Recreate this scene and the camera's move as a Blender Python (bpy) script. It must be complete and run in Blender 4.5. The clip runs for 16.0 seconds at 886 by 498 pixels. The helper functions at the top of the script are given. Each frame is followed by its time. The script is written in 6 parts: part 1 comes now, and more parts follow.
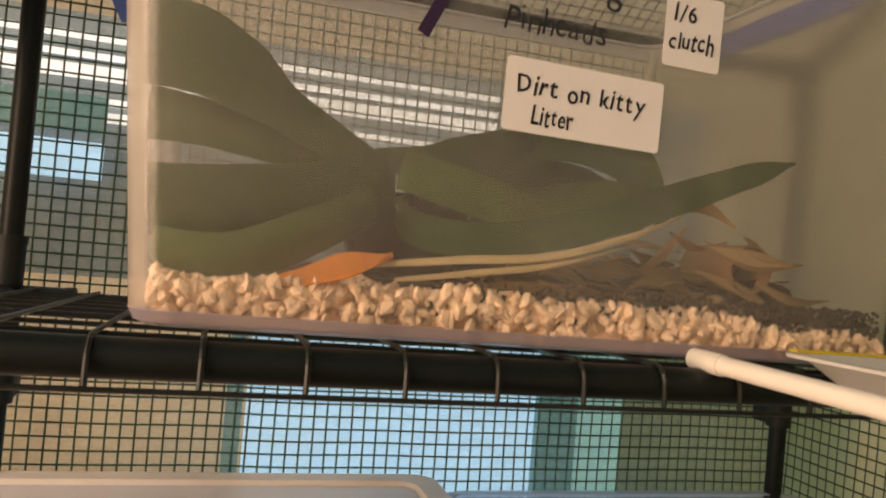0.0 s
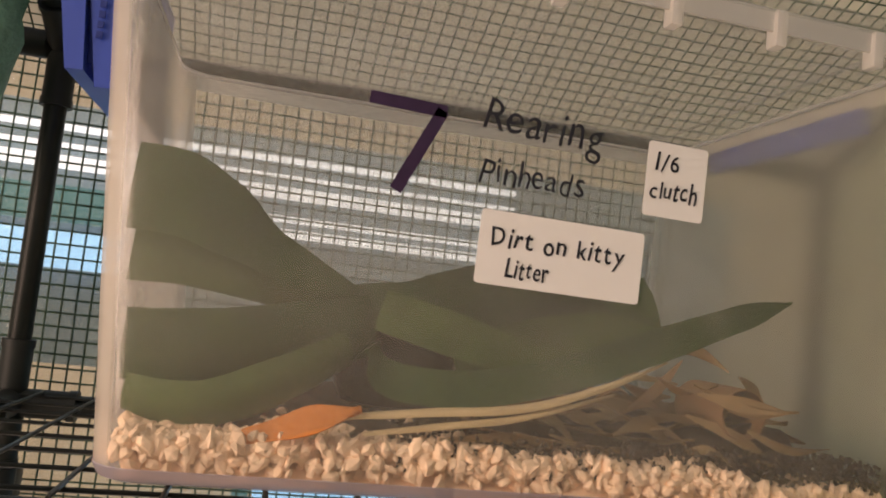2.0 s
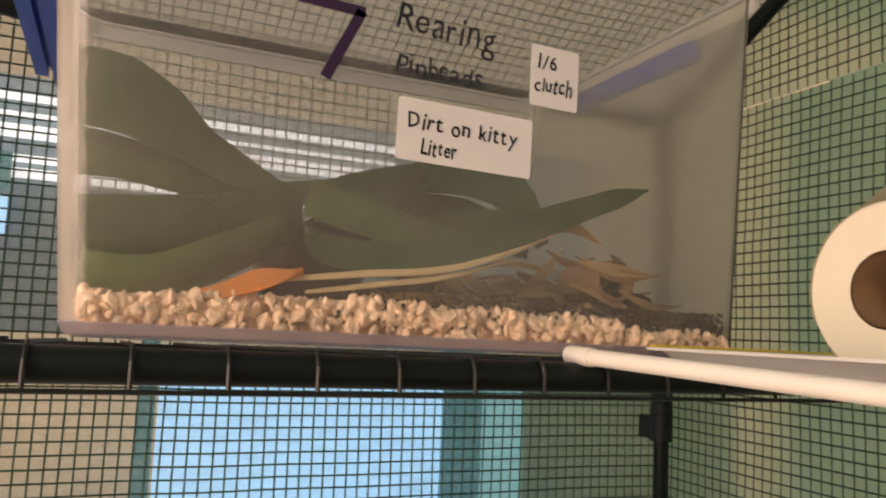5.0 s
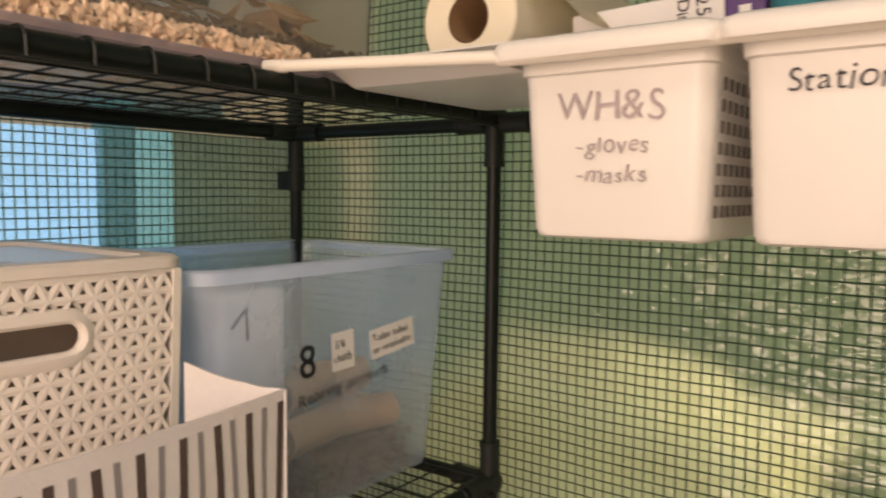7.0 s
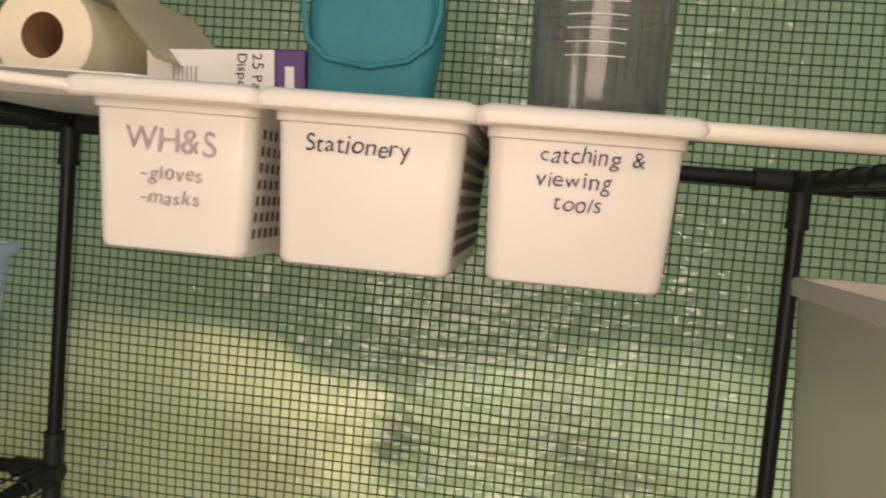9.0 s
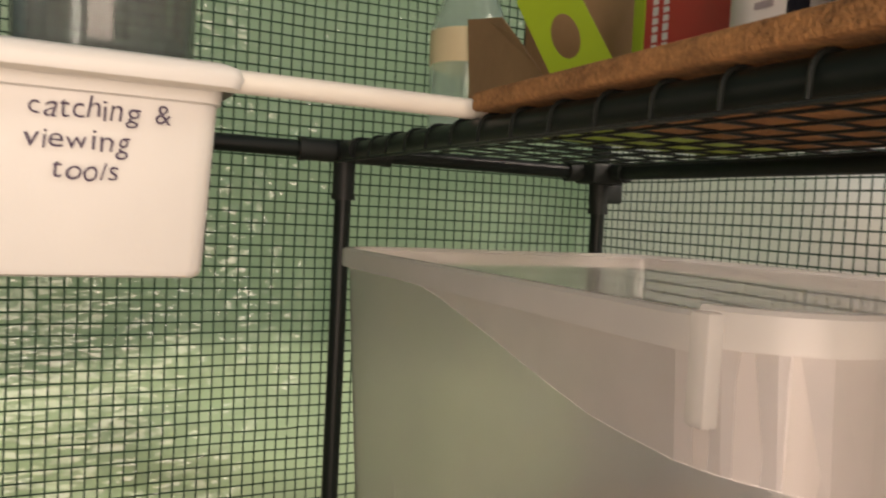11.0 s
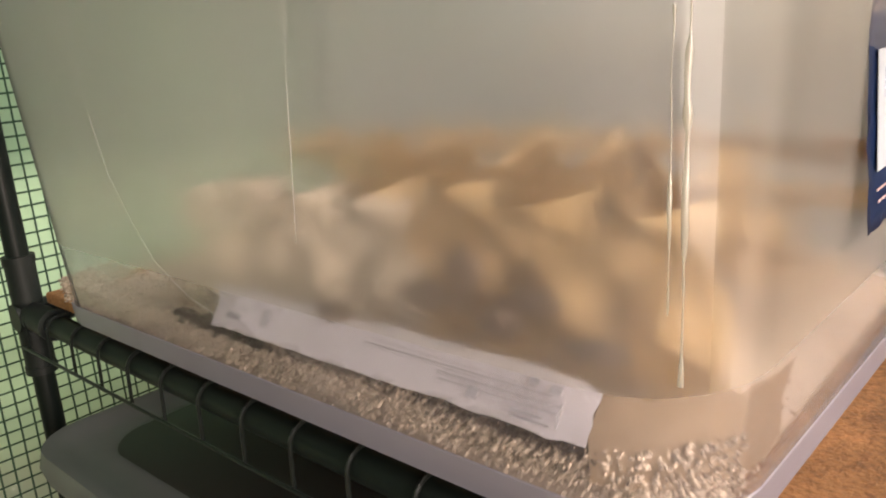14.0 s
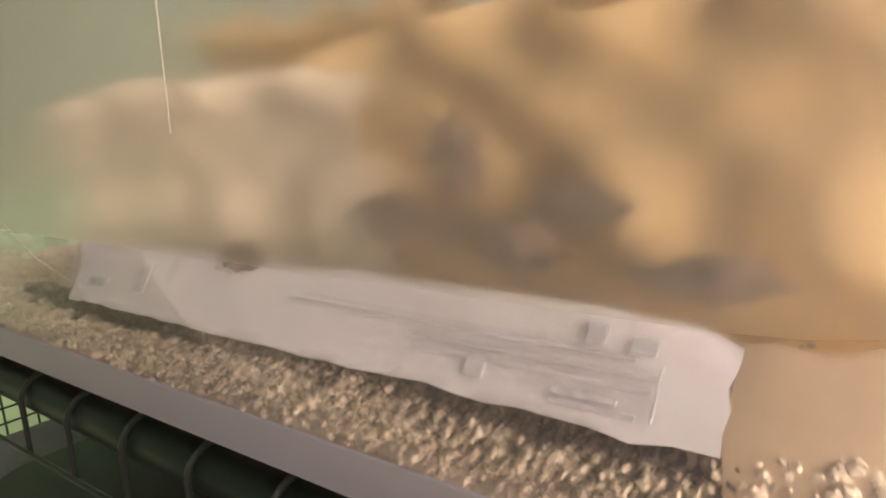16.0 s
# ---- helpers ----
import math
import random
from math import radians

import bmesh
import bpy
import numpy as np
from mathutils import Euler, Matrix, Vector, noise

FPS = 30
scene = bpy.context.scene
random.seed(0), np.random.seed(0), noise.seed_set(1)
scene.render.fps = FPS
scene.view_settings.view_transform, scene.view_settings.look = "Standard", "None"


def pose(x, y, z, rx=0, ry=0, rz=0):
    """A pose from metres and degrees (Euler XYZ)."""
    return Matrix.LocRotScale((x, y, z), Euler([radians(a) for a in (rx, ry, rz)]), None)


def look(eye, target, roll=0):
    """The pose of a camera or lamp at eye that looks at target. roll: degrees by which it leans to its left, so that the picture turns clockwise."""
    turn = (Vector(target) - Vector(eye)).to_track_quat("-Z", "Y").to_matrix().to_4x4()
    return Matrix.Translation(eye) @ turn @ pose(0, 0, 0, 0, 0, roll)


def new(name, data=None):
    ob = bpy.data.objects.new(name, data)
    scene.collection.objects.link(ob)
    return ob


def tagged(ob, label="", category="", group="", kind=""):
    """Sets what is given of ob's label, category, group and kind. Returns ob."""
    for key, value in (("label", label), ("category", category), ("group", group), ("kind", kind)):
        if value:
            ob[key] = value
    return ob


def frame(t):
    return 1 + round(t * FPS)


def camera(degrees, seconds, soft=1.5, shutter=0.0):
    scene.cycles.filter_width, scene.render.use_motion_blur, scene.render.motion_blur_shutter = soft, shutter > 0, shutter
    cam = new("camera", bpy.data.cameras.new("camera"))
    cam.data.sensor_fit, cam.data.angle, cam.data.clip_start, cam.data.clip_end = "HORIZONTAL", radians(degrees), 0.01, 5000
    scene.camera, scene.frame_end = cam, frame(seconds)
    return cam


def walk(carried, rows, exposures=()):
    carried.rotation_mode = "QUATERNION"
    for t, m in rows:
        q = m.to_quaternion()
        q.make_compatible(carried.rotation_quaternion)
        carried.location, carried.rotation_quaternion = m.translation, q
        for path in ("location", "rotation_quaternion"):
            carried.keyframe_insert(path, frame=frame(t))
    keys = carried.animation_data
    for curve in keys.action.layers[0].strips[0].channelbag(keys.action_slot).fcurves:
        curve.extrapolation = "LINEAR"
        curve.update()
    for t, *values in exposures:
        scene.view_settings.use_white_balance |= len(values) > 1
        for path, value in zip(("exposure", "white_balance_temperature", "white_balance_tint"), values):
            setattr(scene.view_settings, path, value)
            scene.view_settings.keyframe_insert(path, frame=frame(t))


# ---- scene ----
cam = camera(60.0, 16.0, soft=1.9, shutter=0.3)
PATH = [
    (0, (-0.022, -0.064, 1.18), (0.538, 1.856, 1.216), 5.1),
    (0.5, (-0.001, -0.064, 1.217), (0.511, 1.869, 1.243), 6.3),
    (1, (0.004, -0.071, 1.235), (0.467, 1.873, 1.315), 6.4),
    (1.5, (0.007, -0.068, 1.236), (0.452, 1.876, 1.378), 6.5),
    (2, (0.008, -0.071, 1.235), (0.448, 1.873, 1.396), 6.4),
    (2.5, (0.005, -0.079, 1.233), (0.46, 1.859, 1.423), 6.3),
    (3, (0.005, -0.078, 1.235), (0.463, 1.859, 1.424), 6.2),
    (3.2, (0.005, -0.078, 1.235), (0.465, 1.859, 1.422), 6.2),
    (5.3, (-0.049, -0.12, 1.144), (0.868, 1.645, 1.354), 2.0),
    (5.5, (-0.057, -0.116, 1.144), (0.967, 1.598, 1.251), 2.4),
    (6, (-0.076, -0.136, 1.103), (1.105, 1.477, 1.104), 1.4),
    (6.5, (-0.156, -0.177, 1.052), (1.234, 1.259, 0.98), 0.6),
    (7, (-0.223, -0.224, 1.031), (1.387, 0.954, 0.882), 0.6),
    (7.5, (-0.261, -0.273, 1.047), (1.506, 0.643, 0.854), 1.7),
    (8, (-0.322, -0.297, 1.072), (1.552, 0.373, 0.875), 3.2),
    (8.2, (-0.336, -0.301, 1.071), (1.566, 0.286, 0.886), 3.8),
    (10.3, (-0.272, -0.318, 1.065), (1.67, -0.779, 0.948), 3.5),
    (10.5, (-0.255, -0.331, 1.061), (1.656, -0.911, 0.947), 3.1),
    (11, (-0.24, -0.335, 1.055), (1.565, -1.193, 0.959), 3.0),
    (11.5, (-0.223, -0.324, 1.027), (1.435, -1.426, 0.836), 0.4),
    (12, (-0.196, -0.331, 0.987), (1.323, -1.595, 0.683), -1.1),
    (12.5, (-0.179, -0.35, 0.948), (1.239, -1.7, 0.538), -2.0),
    (13, (-0.161, -0.361, 0.911), (1.197, -1.749, 0.431), -2.8),
    (13.5, (-0.141, -0.365, 0.886), (1.193, -1.768, 0.384), -3.3),
    (14, (-0.112, -0.383, 0.855), (1.211, -1.796, 0.351), -4.3),
    (14.5, (-0.09, -0.406, 0.828), (1.229, -1.828, 0.338), -5.1),
    (15, (-0.049, -0.415, 0.798), (1.212, -1.917, 0.406), -2.7),
    (15.5, (-0.031, -0.447, 0.79), (1.252, -1.922, 0.369), -4.6),
    (16, (-0.026, -0.469, 0.784), (1.25, -1.95, 0.362), -4.8),
]
walk(cam, [(t, look(eye, target, roll)) for t, eye, target, roll in PATH],
     exposures=[(0, 0.44, 9300, 34), (1, 0.50, 8000, 34), (3.2, 0.54, 7800, 33), (5.3, 0.50, 7900, 33), (7, 0.46, 7900, 31), (8.2, 0.40, 7500, 26), (11, 0.47, 7200, 25), (12.5, 0.80, 6700, 19), (14, 1.02, 6600, 19), (16, 1.18, 7050, 18)])

# ---- world and light ----
world = bpy.data.worlds.new("world")
scene.world = world
world.use_nodes = True
wn = world.node_tree
sky = wn.nodes.new("ShaderNodeTexSky")
sky.sky_type = 'NISHITA'
sky.sun_disc = False
sky.sun_elevation = radians(41)
sky.sun_rotation = radians(-131)
wn.nodes["Background"].inputs[1].default_value = 0.10
wn.links.new(sky.outputs[0], wn.nodes["Background"].inputs[0])

sun = new("sun", bpy.data.lights.new("sun", 'SUN'))
sun.data.energy = 1.7
sun.data.angle = radians(12)
sun.data.color = (1.0, 0.93, 0.82)
sun.matrix_world = look((-2.5, -2.2, 2.9), (0, 0, 0.6))

# daylight coming in through the open doorway
door_light = new("doorway_daylight", bpy.data.lights.new("doorway_daylight", 'AREA'))
door_light.data.shape = 'RECTANGLE'
door_light.data.size = 0.8
door_light.data.size_y = 1.3
door_light.data.energy = 13.0
door_light.data.color = (1.0, 0.87, 0.72)
door_light.matrix_world = look((-1.12, -0.15, 0.98), (0.4, -0.15, 0.92))

# ---- helpers of this scene ----
RT = {}


def link_mesh(name, bm, mats):
    me = bpy.data.meshes.new(name)
    bm.to_mesh(me)
    bm.free()
    for m in (mats if isinstance(mats, (list, tuple)) else [mats]):
        me.materials.append(m)
    return new(name, me)


def thing(name, loc, label, category, group="", kind=""):
    ob = new(name)
    ob.location = loc
    ob.empty_display_size = 0.02
    RT[ob.name] = Matrix.Translation(loc)
    return tagged(ob, label, category, group, kind)


def part(name, bm, material, parent, label="", smooth=None):
    """Links a bmesh given in the world's axes as one mesh under a thing or a part."""
    root = RT.get(parent.name, Matrix())
    bm.transform(root.inverted())
    ob = link_mesh(name, bm, material)
    ob.parent = parent
    RT[ob.name] = root
    if smooth:
        shade(ob, smooth)
    return tagged(ob, label)


def share(name, mesh, parent, m):
    """One more object on the same mesh, as a part, at m in the thing's own axes."""
    ob = new(name, mesh)
    ob.parent = parent
    ob.matrix_basis = m
    return ob


def solo(name, bm, material, label, category, group="", kind="", smooth=None):
    ob = link_mesh(name, bm, material)
    if smooth:
        shade(ob, smooth)
    RT[ob.name] = Matrix()
    return tagged(ob, label, category, group, kind)


def shade(ob, angle):
    me = ob.data
    me.shade_smooth()
    bm = bmesh.new()
    bm.from_mesh(me)
    lim = radians(angle)
    for e in bm.edges:
        e.smooth = len(e.link_faces) != 2 or e.calc_face_angle(0) < lim
    bm.to_mesh(me)
    bm.free()


def block(bm, x0, x1, y0, y1, z0, z1, bevel=0.0, seg=2, m=None):
    res = bmesh.ops.create_cube(bm, size=1)
    vs = res["verts"]
    mat4 = Matrix.Translation(((x0 + x1) / 2, (y0 + y1) / 2, (z0 + z1) / 2)) @ Matrix.Diagonal((x1 - x0, y1 - y0, z1 - z0, 1))
    bmesh.ops.transform(bm, matrix=mat4, verts=vs)
    if bevel:
        es = list({e for v in vs for e in v.link_edges})
        r = bmesh.ops.bevel(bm, geom=es, offset=bevel, segments=seg, affect='EDGES', profile=0.5)
        vs = list({v for f in r["faces"] for v in f.verts} | {v for v in vs if v.is_valid})
    if m is not None:
        bmesh.ops.transform(bm, matrix=m, verts=vs)
    return vs


def cyl(bm, a, b, r, seg=16, r2=None, caps=True):
    a, b = Vector(a), Vector(b)
    d = b - a
    m = Matrix.Translation((a + b) / 2) @ d.to_track_quat('Z', 'Y').to_matrix().to_4x4()
    return bmesh.ops.create_cone(bm, cap_ends=caps, segments=seg, radius1=r, radius2=r if r2 is None else r2, depth=d.length, matrix=m)["verts"]


def tube(bm, pts, r, seg=8, closed=False):
    pts = [Vector(p) for p in pts]
    rings = []
    n = len(pts)
    u = None
    for i, p in enumerate(pts):
        a = pts[max(i - 1, 0)]
        b = pts[min(i + 1, n - 1)]
        t = (b - a).normalized()
        if u is None:
            u = t.orthogonal().normalized()
        u = (u - t * u.dot(t)).normalized()
        w = u.cross(t)
        rr = r[i] if isinstance(r, (list, tuple)) else r
        rings.append([bm.verts.new(p + rr * (math.cos(k * math.tau / seg) * u + math.sin(k * math.tau / seg) * w)) for k in range(seg)])
    for A, B in zip(rings, rings[1:]):
        for k in range(seg):
            bm.faces.new((A[k], A[(k + 1) % seg], B[(k + 1) % seg], B[k]))
    bm.faces.new(rings[0][::-1])
    bm.faces.new(rings[-1])


def rrect(cx, cy, w, d, r, z, n=5):
    out = []
    for sx, sy, a0 in ((1, 1, 0), (-1, 1, 90), (-1, -1, 180), (1, -1, 270)):
        for k in range(n + 1):
            a = radians(a0 + 90 * k / n)
            out.append(Vector((cx + sx * (w / 2 - r) + r * math.cos(a), cy + sy * (d / 2 - r) + r * math.sin(a), z)))
    return out


def loft(bm, rings, cap_first=False, cap_last=False):
    vs = [[bm.verts.new(p) for p in ring] for ring in rings]
    n = len(vs[0])
    for A, B in zip(vs, vs[1:]):
        for k in range(n):
            bm.faces.new((A[k], A[(k + 1) % n], B[(k + 1) % n], B[k]))
    if cap_first:
        bm.faces.new(vs[0][::-1])
    if cap_last:
        bm.faces.new(vs[-1])
    return vs


def text_bm(body, size, m, extrude=0.0002, shear=0.0, spacing=1.0, heavy=0.0, width=0.0):
    """Handwriting: every letter is set on its own, a little turned, raised or widened; width: the length of the line."""
    rnd = random.Random(len(body) * 31 + ord(body[0]) + ord(body[-1]))
    bm = bmesh.new()
    x = 0.0
    for ch in body:
        if ch == " ":
            x += size * 0.40
            continue
        cu = bpy.data.curves.new("lettering", 'FONT')
        cu.body, cu.size, cu.extrude, cu.shear, cu.offset = ch, size, extrude, shear * rnd.uniform(0.2, 1.3), heavy
        cu.resolution_u = 4
        ob = bpy.data.objects.new("lettering", cu)
        scene.collection.objects.link(ob)
        me = bpy.data.meshes.new_from_object(ob.evaluated_get(bpy.context.evaluated_depsgraph_get()))
        bpy.data.objects.remove(ob)
        one = bmesh.new()
        one.from_mesh(me)
        bpy.data.meshes.remove(me)
        x0, x1 = min(v.co.x for v in one.verts), max(v.co.x for v in one.verts)
        turn = Matrix.Rotation(radians(rnd.uniform(-3.5, 3)), 4, 'Z')
        sx, sy, dy = rnd.uniform(0.92, 1.14), rnd.uniform(0.90, 1.10), rnd.uniform(-0.04, 0.05) * size
        seed = rnd.uniform(0, 90)
        for v in one.verts:
            k = noise.noise_vector((v.co.x / size * 1.7, v.co.y / size * 1.7, seed))
            p = turn @ Vector(((v.co.x - x0) * sx, v.co.y * sy, 0))
            v.co = Vector((x + p.x + k.x * size * 0.07, p.y + dy + k.y * size * 0.07, v.co.z))
        x += (x1 - x0) * sx + size * 0.10 * spacing
        tmp = bpy.data.meshes.new("lettering")
        one.to_mesh(tmp)
        one.free()
        bm.from_mesh(tmp)
        bpy.data.meshes.remove(tmp)
    if width:
        for v in bm.verts:
            v.co.x *= width / x
    bm.transform(m)
    return bm


def facing(x, y, z, towards, tilt=0.0):
    """A frame for flat things on a wall: its x runs along the wall as read by someone who looks at it, its z points out to towards."""
    zz = Vector(towards).normalized()
    xx = Vector((0, 0, 1)).cross(zz).normalized()
    yy = zz.cross(xx)
    m = Matrix((xx, yy, zz)).transposed().to_4x4()
    m.translation = (x, y, z)
    return m @ Matrix.Rotation(radians(tilt), 4, 'Z')


# ---- materials ----
def mat(name, color, rough=0.5, metal=0.0, vary=0.12, scale=40.0, bump=0.0, bump_scale=200.0, spec=0.5, coat=0.0, island=False):
    m = bpy.data.materials.new(name)
    m.use_nodes = True
    nt = m.node_tree
    b = nt.nodes["Principled BSDF"]
    b.inputs["Roughness"].default_value = rough
    b.inputs["Metallic"].default_value = metal
    b.inputs["Specular IOR Level"].default_value = spec
    b.inputs["Coat Weight"].default_value = coat
    co = nt.nodes.new("ShaderNodeTexCoord")
    n1 = nt.nodes.new("ShaderNodeTexNoise")
    n1.inputs["Scale"].default_value = scale
    n1.inputs["Detail"].default_value = 6
    n2 = nt.nodes.new("ShaderNodeTexNoise")
    n2.inputs["Scale"].default_value = scale / 9
    n2.inputs["Detail"].default_value = 3
    for n in (n1, n2):
        nt.links.new(co.outputs["Object"], n.inputs["Vector"])
    add = nt.nodes.new("ShaderNodeMath")
    add.operation = 'ADD'
    nt.links.new(n1.outputs[0], add.inputs[0])
    nt.links.new(n2.outputs[0], add.inputs[1])
    last = add
    if island:
        g = nt.nodes.new("ShaderNodeNewGeometry")
        a2 = nt.nodes.new("ShaderNodeMath")
        a2.operation = 'MULTIPLY_ADD'
        nt.links.new(g.outputs["Random Per Island"], a2.inputs[0])
        a2.inputs[1].default_value = 1.6
        nt.links.new(add.outputs[0], a2.inputs[2])
        a3 = nt.nodes.new("ShaderNodeMath")
        a3.operation = 'SUBTRACT'
        nt.links.new(a2.outputs[0], a3.inputs[0])
        a3.inputs[1].default_value = 0.8
        last = a3
    ramp = nt.nodes.new("ShaderNodeMapRange")
    ramp.inputs[1].default_value = 0.4
    ramp.inputs[2].default_value = 1.6
    ramp.inputs[3].default_value = 1 - vary
    ramp.inputs[4].default_value = 1 + vary
    nt.links.new(last.outputs[0], ramp.inputs[0])
    mul = nt.nodes.new("ShaderNodeMix")
    mul.data_type = 'RGBA'
    mul.blend_type = 'MULTIPLY'
    mul.inputs[0].default_value = 1
    mul.inputs[6].default_value = (*color, 1)
    nt.links.new(ramp.outputs[0], mul.inputs[7])
    nt.links.new(mul.outputs[2], b.inputs["Base Color"])
    if bump:
        n3 = nt.nodes.new("ShaderNodeTexNoise")
        n3.inputs["Scale"].default_value = bump_scale
        n3.inputs["Detail"].default_value = 4
        nt.links.new(co.outputs["Object"], n3.inputs["Vector"])
        bp = nt.nodes.new("ShaderNodeBump")
        bp.inputs["Strength"].default_value = bump
        bp.inputs["Distance"].default_value = 0.002
        nt.links.new(n3.outputs[0], bp.inputs["Height"])
        nt.links.new(bp.outputs[0], b.inputs["Normal"])
    return m


def clear_plastic(name, clear, tint, body, gloss=0.10, blur=0.0, rough=0.12, sharp=0.0):
    """Thin moulded plastic: light goes through, part of it is scattered, and the skin is glossy. blur: the through light is frosted, but for the share sharp."""
    m = bpy.data.materials.new(name)
    m.use_nodes = True
    nt = m.node_tree
    nt.nodes.remove(nt.nodes["Principled BSDF"])
    out = nt.nodes["Material Output"]
    if blur:
        tr = nt.nodes.new("ShaderNodeBsdfRefraction")
        tr.inputs["IOR"].default_value = 1.12
        tr.inputs["Roughness"].default_value = blur
    else:
        tr = nt.nodes.new("ShaderNodeBsdfTransparent")
    tr.inputs["Color"].default_value = (*tint, 1)
    if sharp:
        see = nt.nodes.new("ShaderNodeBsdfTransparent")
        see.inputs["Color"].default_value = (*tint, 1)
        both = nt.nodes.new("ShaderNodeMixShader")
        both.inputs[0].default_value = sharp
        nt.links.new(tr.outputs[0], both.inputs[1])
        nt.links.new(see.outputs[0], both.inputs[2])
        tr = both
    di = nt.nodes.new("ShaderNodeBsdfDiffuse")
    di.inputs["Color"].default_value = (*body, 1)
    tl = nt.nodes.new("ShaderNodeBsdfTranslucent")
    tl.inputs["Color"].default_value = (*body, 1)
    gl = nt.nodes.new("ShaderNodeBsdfGlossy")
    gl.inputs["Roughness"].default_value = rough
    co = nt.nodes.new("ShaderNodeTexCoord")
    nz = nt.nodes.new("ShaderNodeTexNoise")
    nz.inputs["Scale"].default_value = 14
    nz.inputs["Detail"].default_value = 5
    nt.links.new(co.outputs["Object"], nz.inputs["Vector"])
    mp = nt.nodes.new("ShaderNodeMapRange")
    mp.inputs[1].default_value, mp.inputs[2].default_value = 0.3, 0.7
    mp.inputs[3].default_value, mp.inputs[4].default_value = clear + 0.04, clear - 0.04
    nt.links.new(nz.outputs[0], mp.inputs[0])
    bp = nt.nodes.new("ShaderNodeBump")
    bp.inputs["Strength"].default_value = 0.06
    bp.inputs["Distance"].default_value = 0.01
    nt.links.new(nz.outputs[0], bp.inputs["Height"])
    nt.links.new(bp.outputs[0], gl.inputs["Normal"])
    scat = nt.nodes.new("ShaderNodeMixShader")
    scat.inputs[0].default_value = 0.5
    nt.links.new(di.outputs[0], scat.inputs[1])
    nt.links.new(tl.outputs[0], scat.inputs[2])
    m1 = nt.nodes.new("ShaderNodeMixShader")
    nt.links.new(mp.outputs[0], m1.inputs[0])
    nt.links.new(scat.outputs[0], m1.inputs[1])
    nt.links.new(tr.outputs[0], m1.inputs[2])
    fr = nt.nodes.new("ShaderNodeLayerWeight")
    fr.inputs["Blend"].default_value = 0.5
    pw = nt.nodes.new("ShaderNodeMath")
    pw.operation = 'POWER'
    pw.inputs[1].default_value = 4.0
    nt.links.new(fr.outputs["Facing"], pw.inputs[0])
    fm = nt.nodes.new("ShaderNodeMath")
    fm.operation = 'MULTIPLY_ADD'
    fm.inputs[1].default_value = gloss * 6
    fm.inputs[2].default_value = gloss * 0.35
    nt.links.new(pw.outputs[0], fm.inputs[0])
    fm.use_clamp = True
    m2 = nt.nodes.new("ShaderNodeMixShader")
    nt.links.new(fm.outputs[0], m2.inputs[0])
    nt.links.new(m1.outputs[0], m2.inputs[1])
    nt.links.new(gl.outputs[0], m2.inputs[2])
    nt.links.new(m2.outputs[0], out.inputs[0])
    return m


PIPE = mat("dark_green_enamel_pipe", (0.008, 0.012, 0.010), 0.38, vary=0.25, scale=60, spec=0.22)
JOINT = mat("black_plastic_joint", (0.012, 0.016, 0.014), 0.5, vary=0.2, scale=80, spec=0.3)
WIRE = mat("dark_wire", (0.012, 0.015, 0.013), 0.35, vary=0.2, scale=90, spec=0.35)
THREAD = mat("green_thread", (0.026, 0.072, 0.042), 0.6, vary=0.3, scale=30)
WHITE = mat("white_plastic", (0.76, 0.75, 0.70), 0.38, vary=0.03, scale=30, bump=0.05, bump_scale=300)
CREAM = mat("cream_woven_plastic", (0.86, 0.80, 0.72), 0.42, vary=0.05, scale=40)
PVC = mat("white_pvc_pipe", (0.80, 0.77, 0.68), 0.35, vary=0.05, scale=40)
PAPER = mat("white_paper", (0.85, 0.83, 0.80), 0.8, vary=0.03, scale=80)
INK = mat("black_ink", (0.012, 0.012, 0.02), 0.5, vary=0.2)
PURPLE_INK = mat("purple_marker", (0.035, 0.012, 0.05), 0.45, vary=0.3, scale=150)
GREY_INK = mat("faded_marker", (0.38, 0.32, 0.33), 0.6, vary=0.3, scale=200)
TISSUE = mat("paper_towel", (0.80, 0.74, 0.58), 0.95, vary=0.04, scale=90, bump=0.18, bump_scale=350)
CARD = mat("brown_cardboard", (0.34, 0.20, 0.10), 0.85, vary=0.15, scale=60, bump=0.2)
CORK = mat("cork_board", (0.33, 0.155, 0.055), 0.9, vary=0.95, scale=330, bump=0.8, bump_scale=420)
TEAL = mat("teal_fabric", (0.015, 0.22, 0.27), 0.6, vary=0.15, scale=300, bump=0.5, bump_scale=700)
LIME = mat("lime_card", (0.36, 0.52, 0.02), 0.45, vary=0.06)
RED = mat("red_card", (0.60, 0.065, 0.05), 0.4, vary=0.08)
PINK = mat("pink_label", (0.85, 0.22, 0.25), 0.4, vary=0.06)
NAVY = mat("navy_label", (0.010, 0.035, 0.14), 0.4, vary=0.15)
PURPLE = mat("purple_card", (0.07, 0.015, 0.16), 0.4, vary=0.1)
YELLOW = mat("yellow_edge", (0.75, 0.55, 0.03), 0.4, vary=0.06)
BLUE = mat("blue_plastic", (0.02, 0.06, 0.36), 0.35, vary=0.08)
BLACK = mat("black_plastic", (0.012, 0.012, 0.012), 0.3, vary=0.2)
LITTER = mat("pale_clay_litter", (0.95, 0.71, 0.51), 0.9, vary=0.16, scale=120, bump=0.3, island=True)
GRAVEL = mat("fine_gravel", (0.44, 0.37, 0.29), 0.9, vary=0.34, scale=300, bump=0.2, island=True)
DIRT = mat("dark_soil", (0.05, 0.034, 0.022), 0.95, vary=0.5, scale=220, bump=0.6)
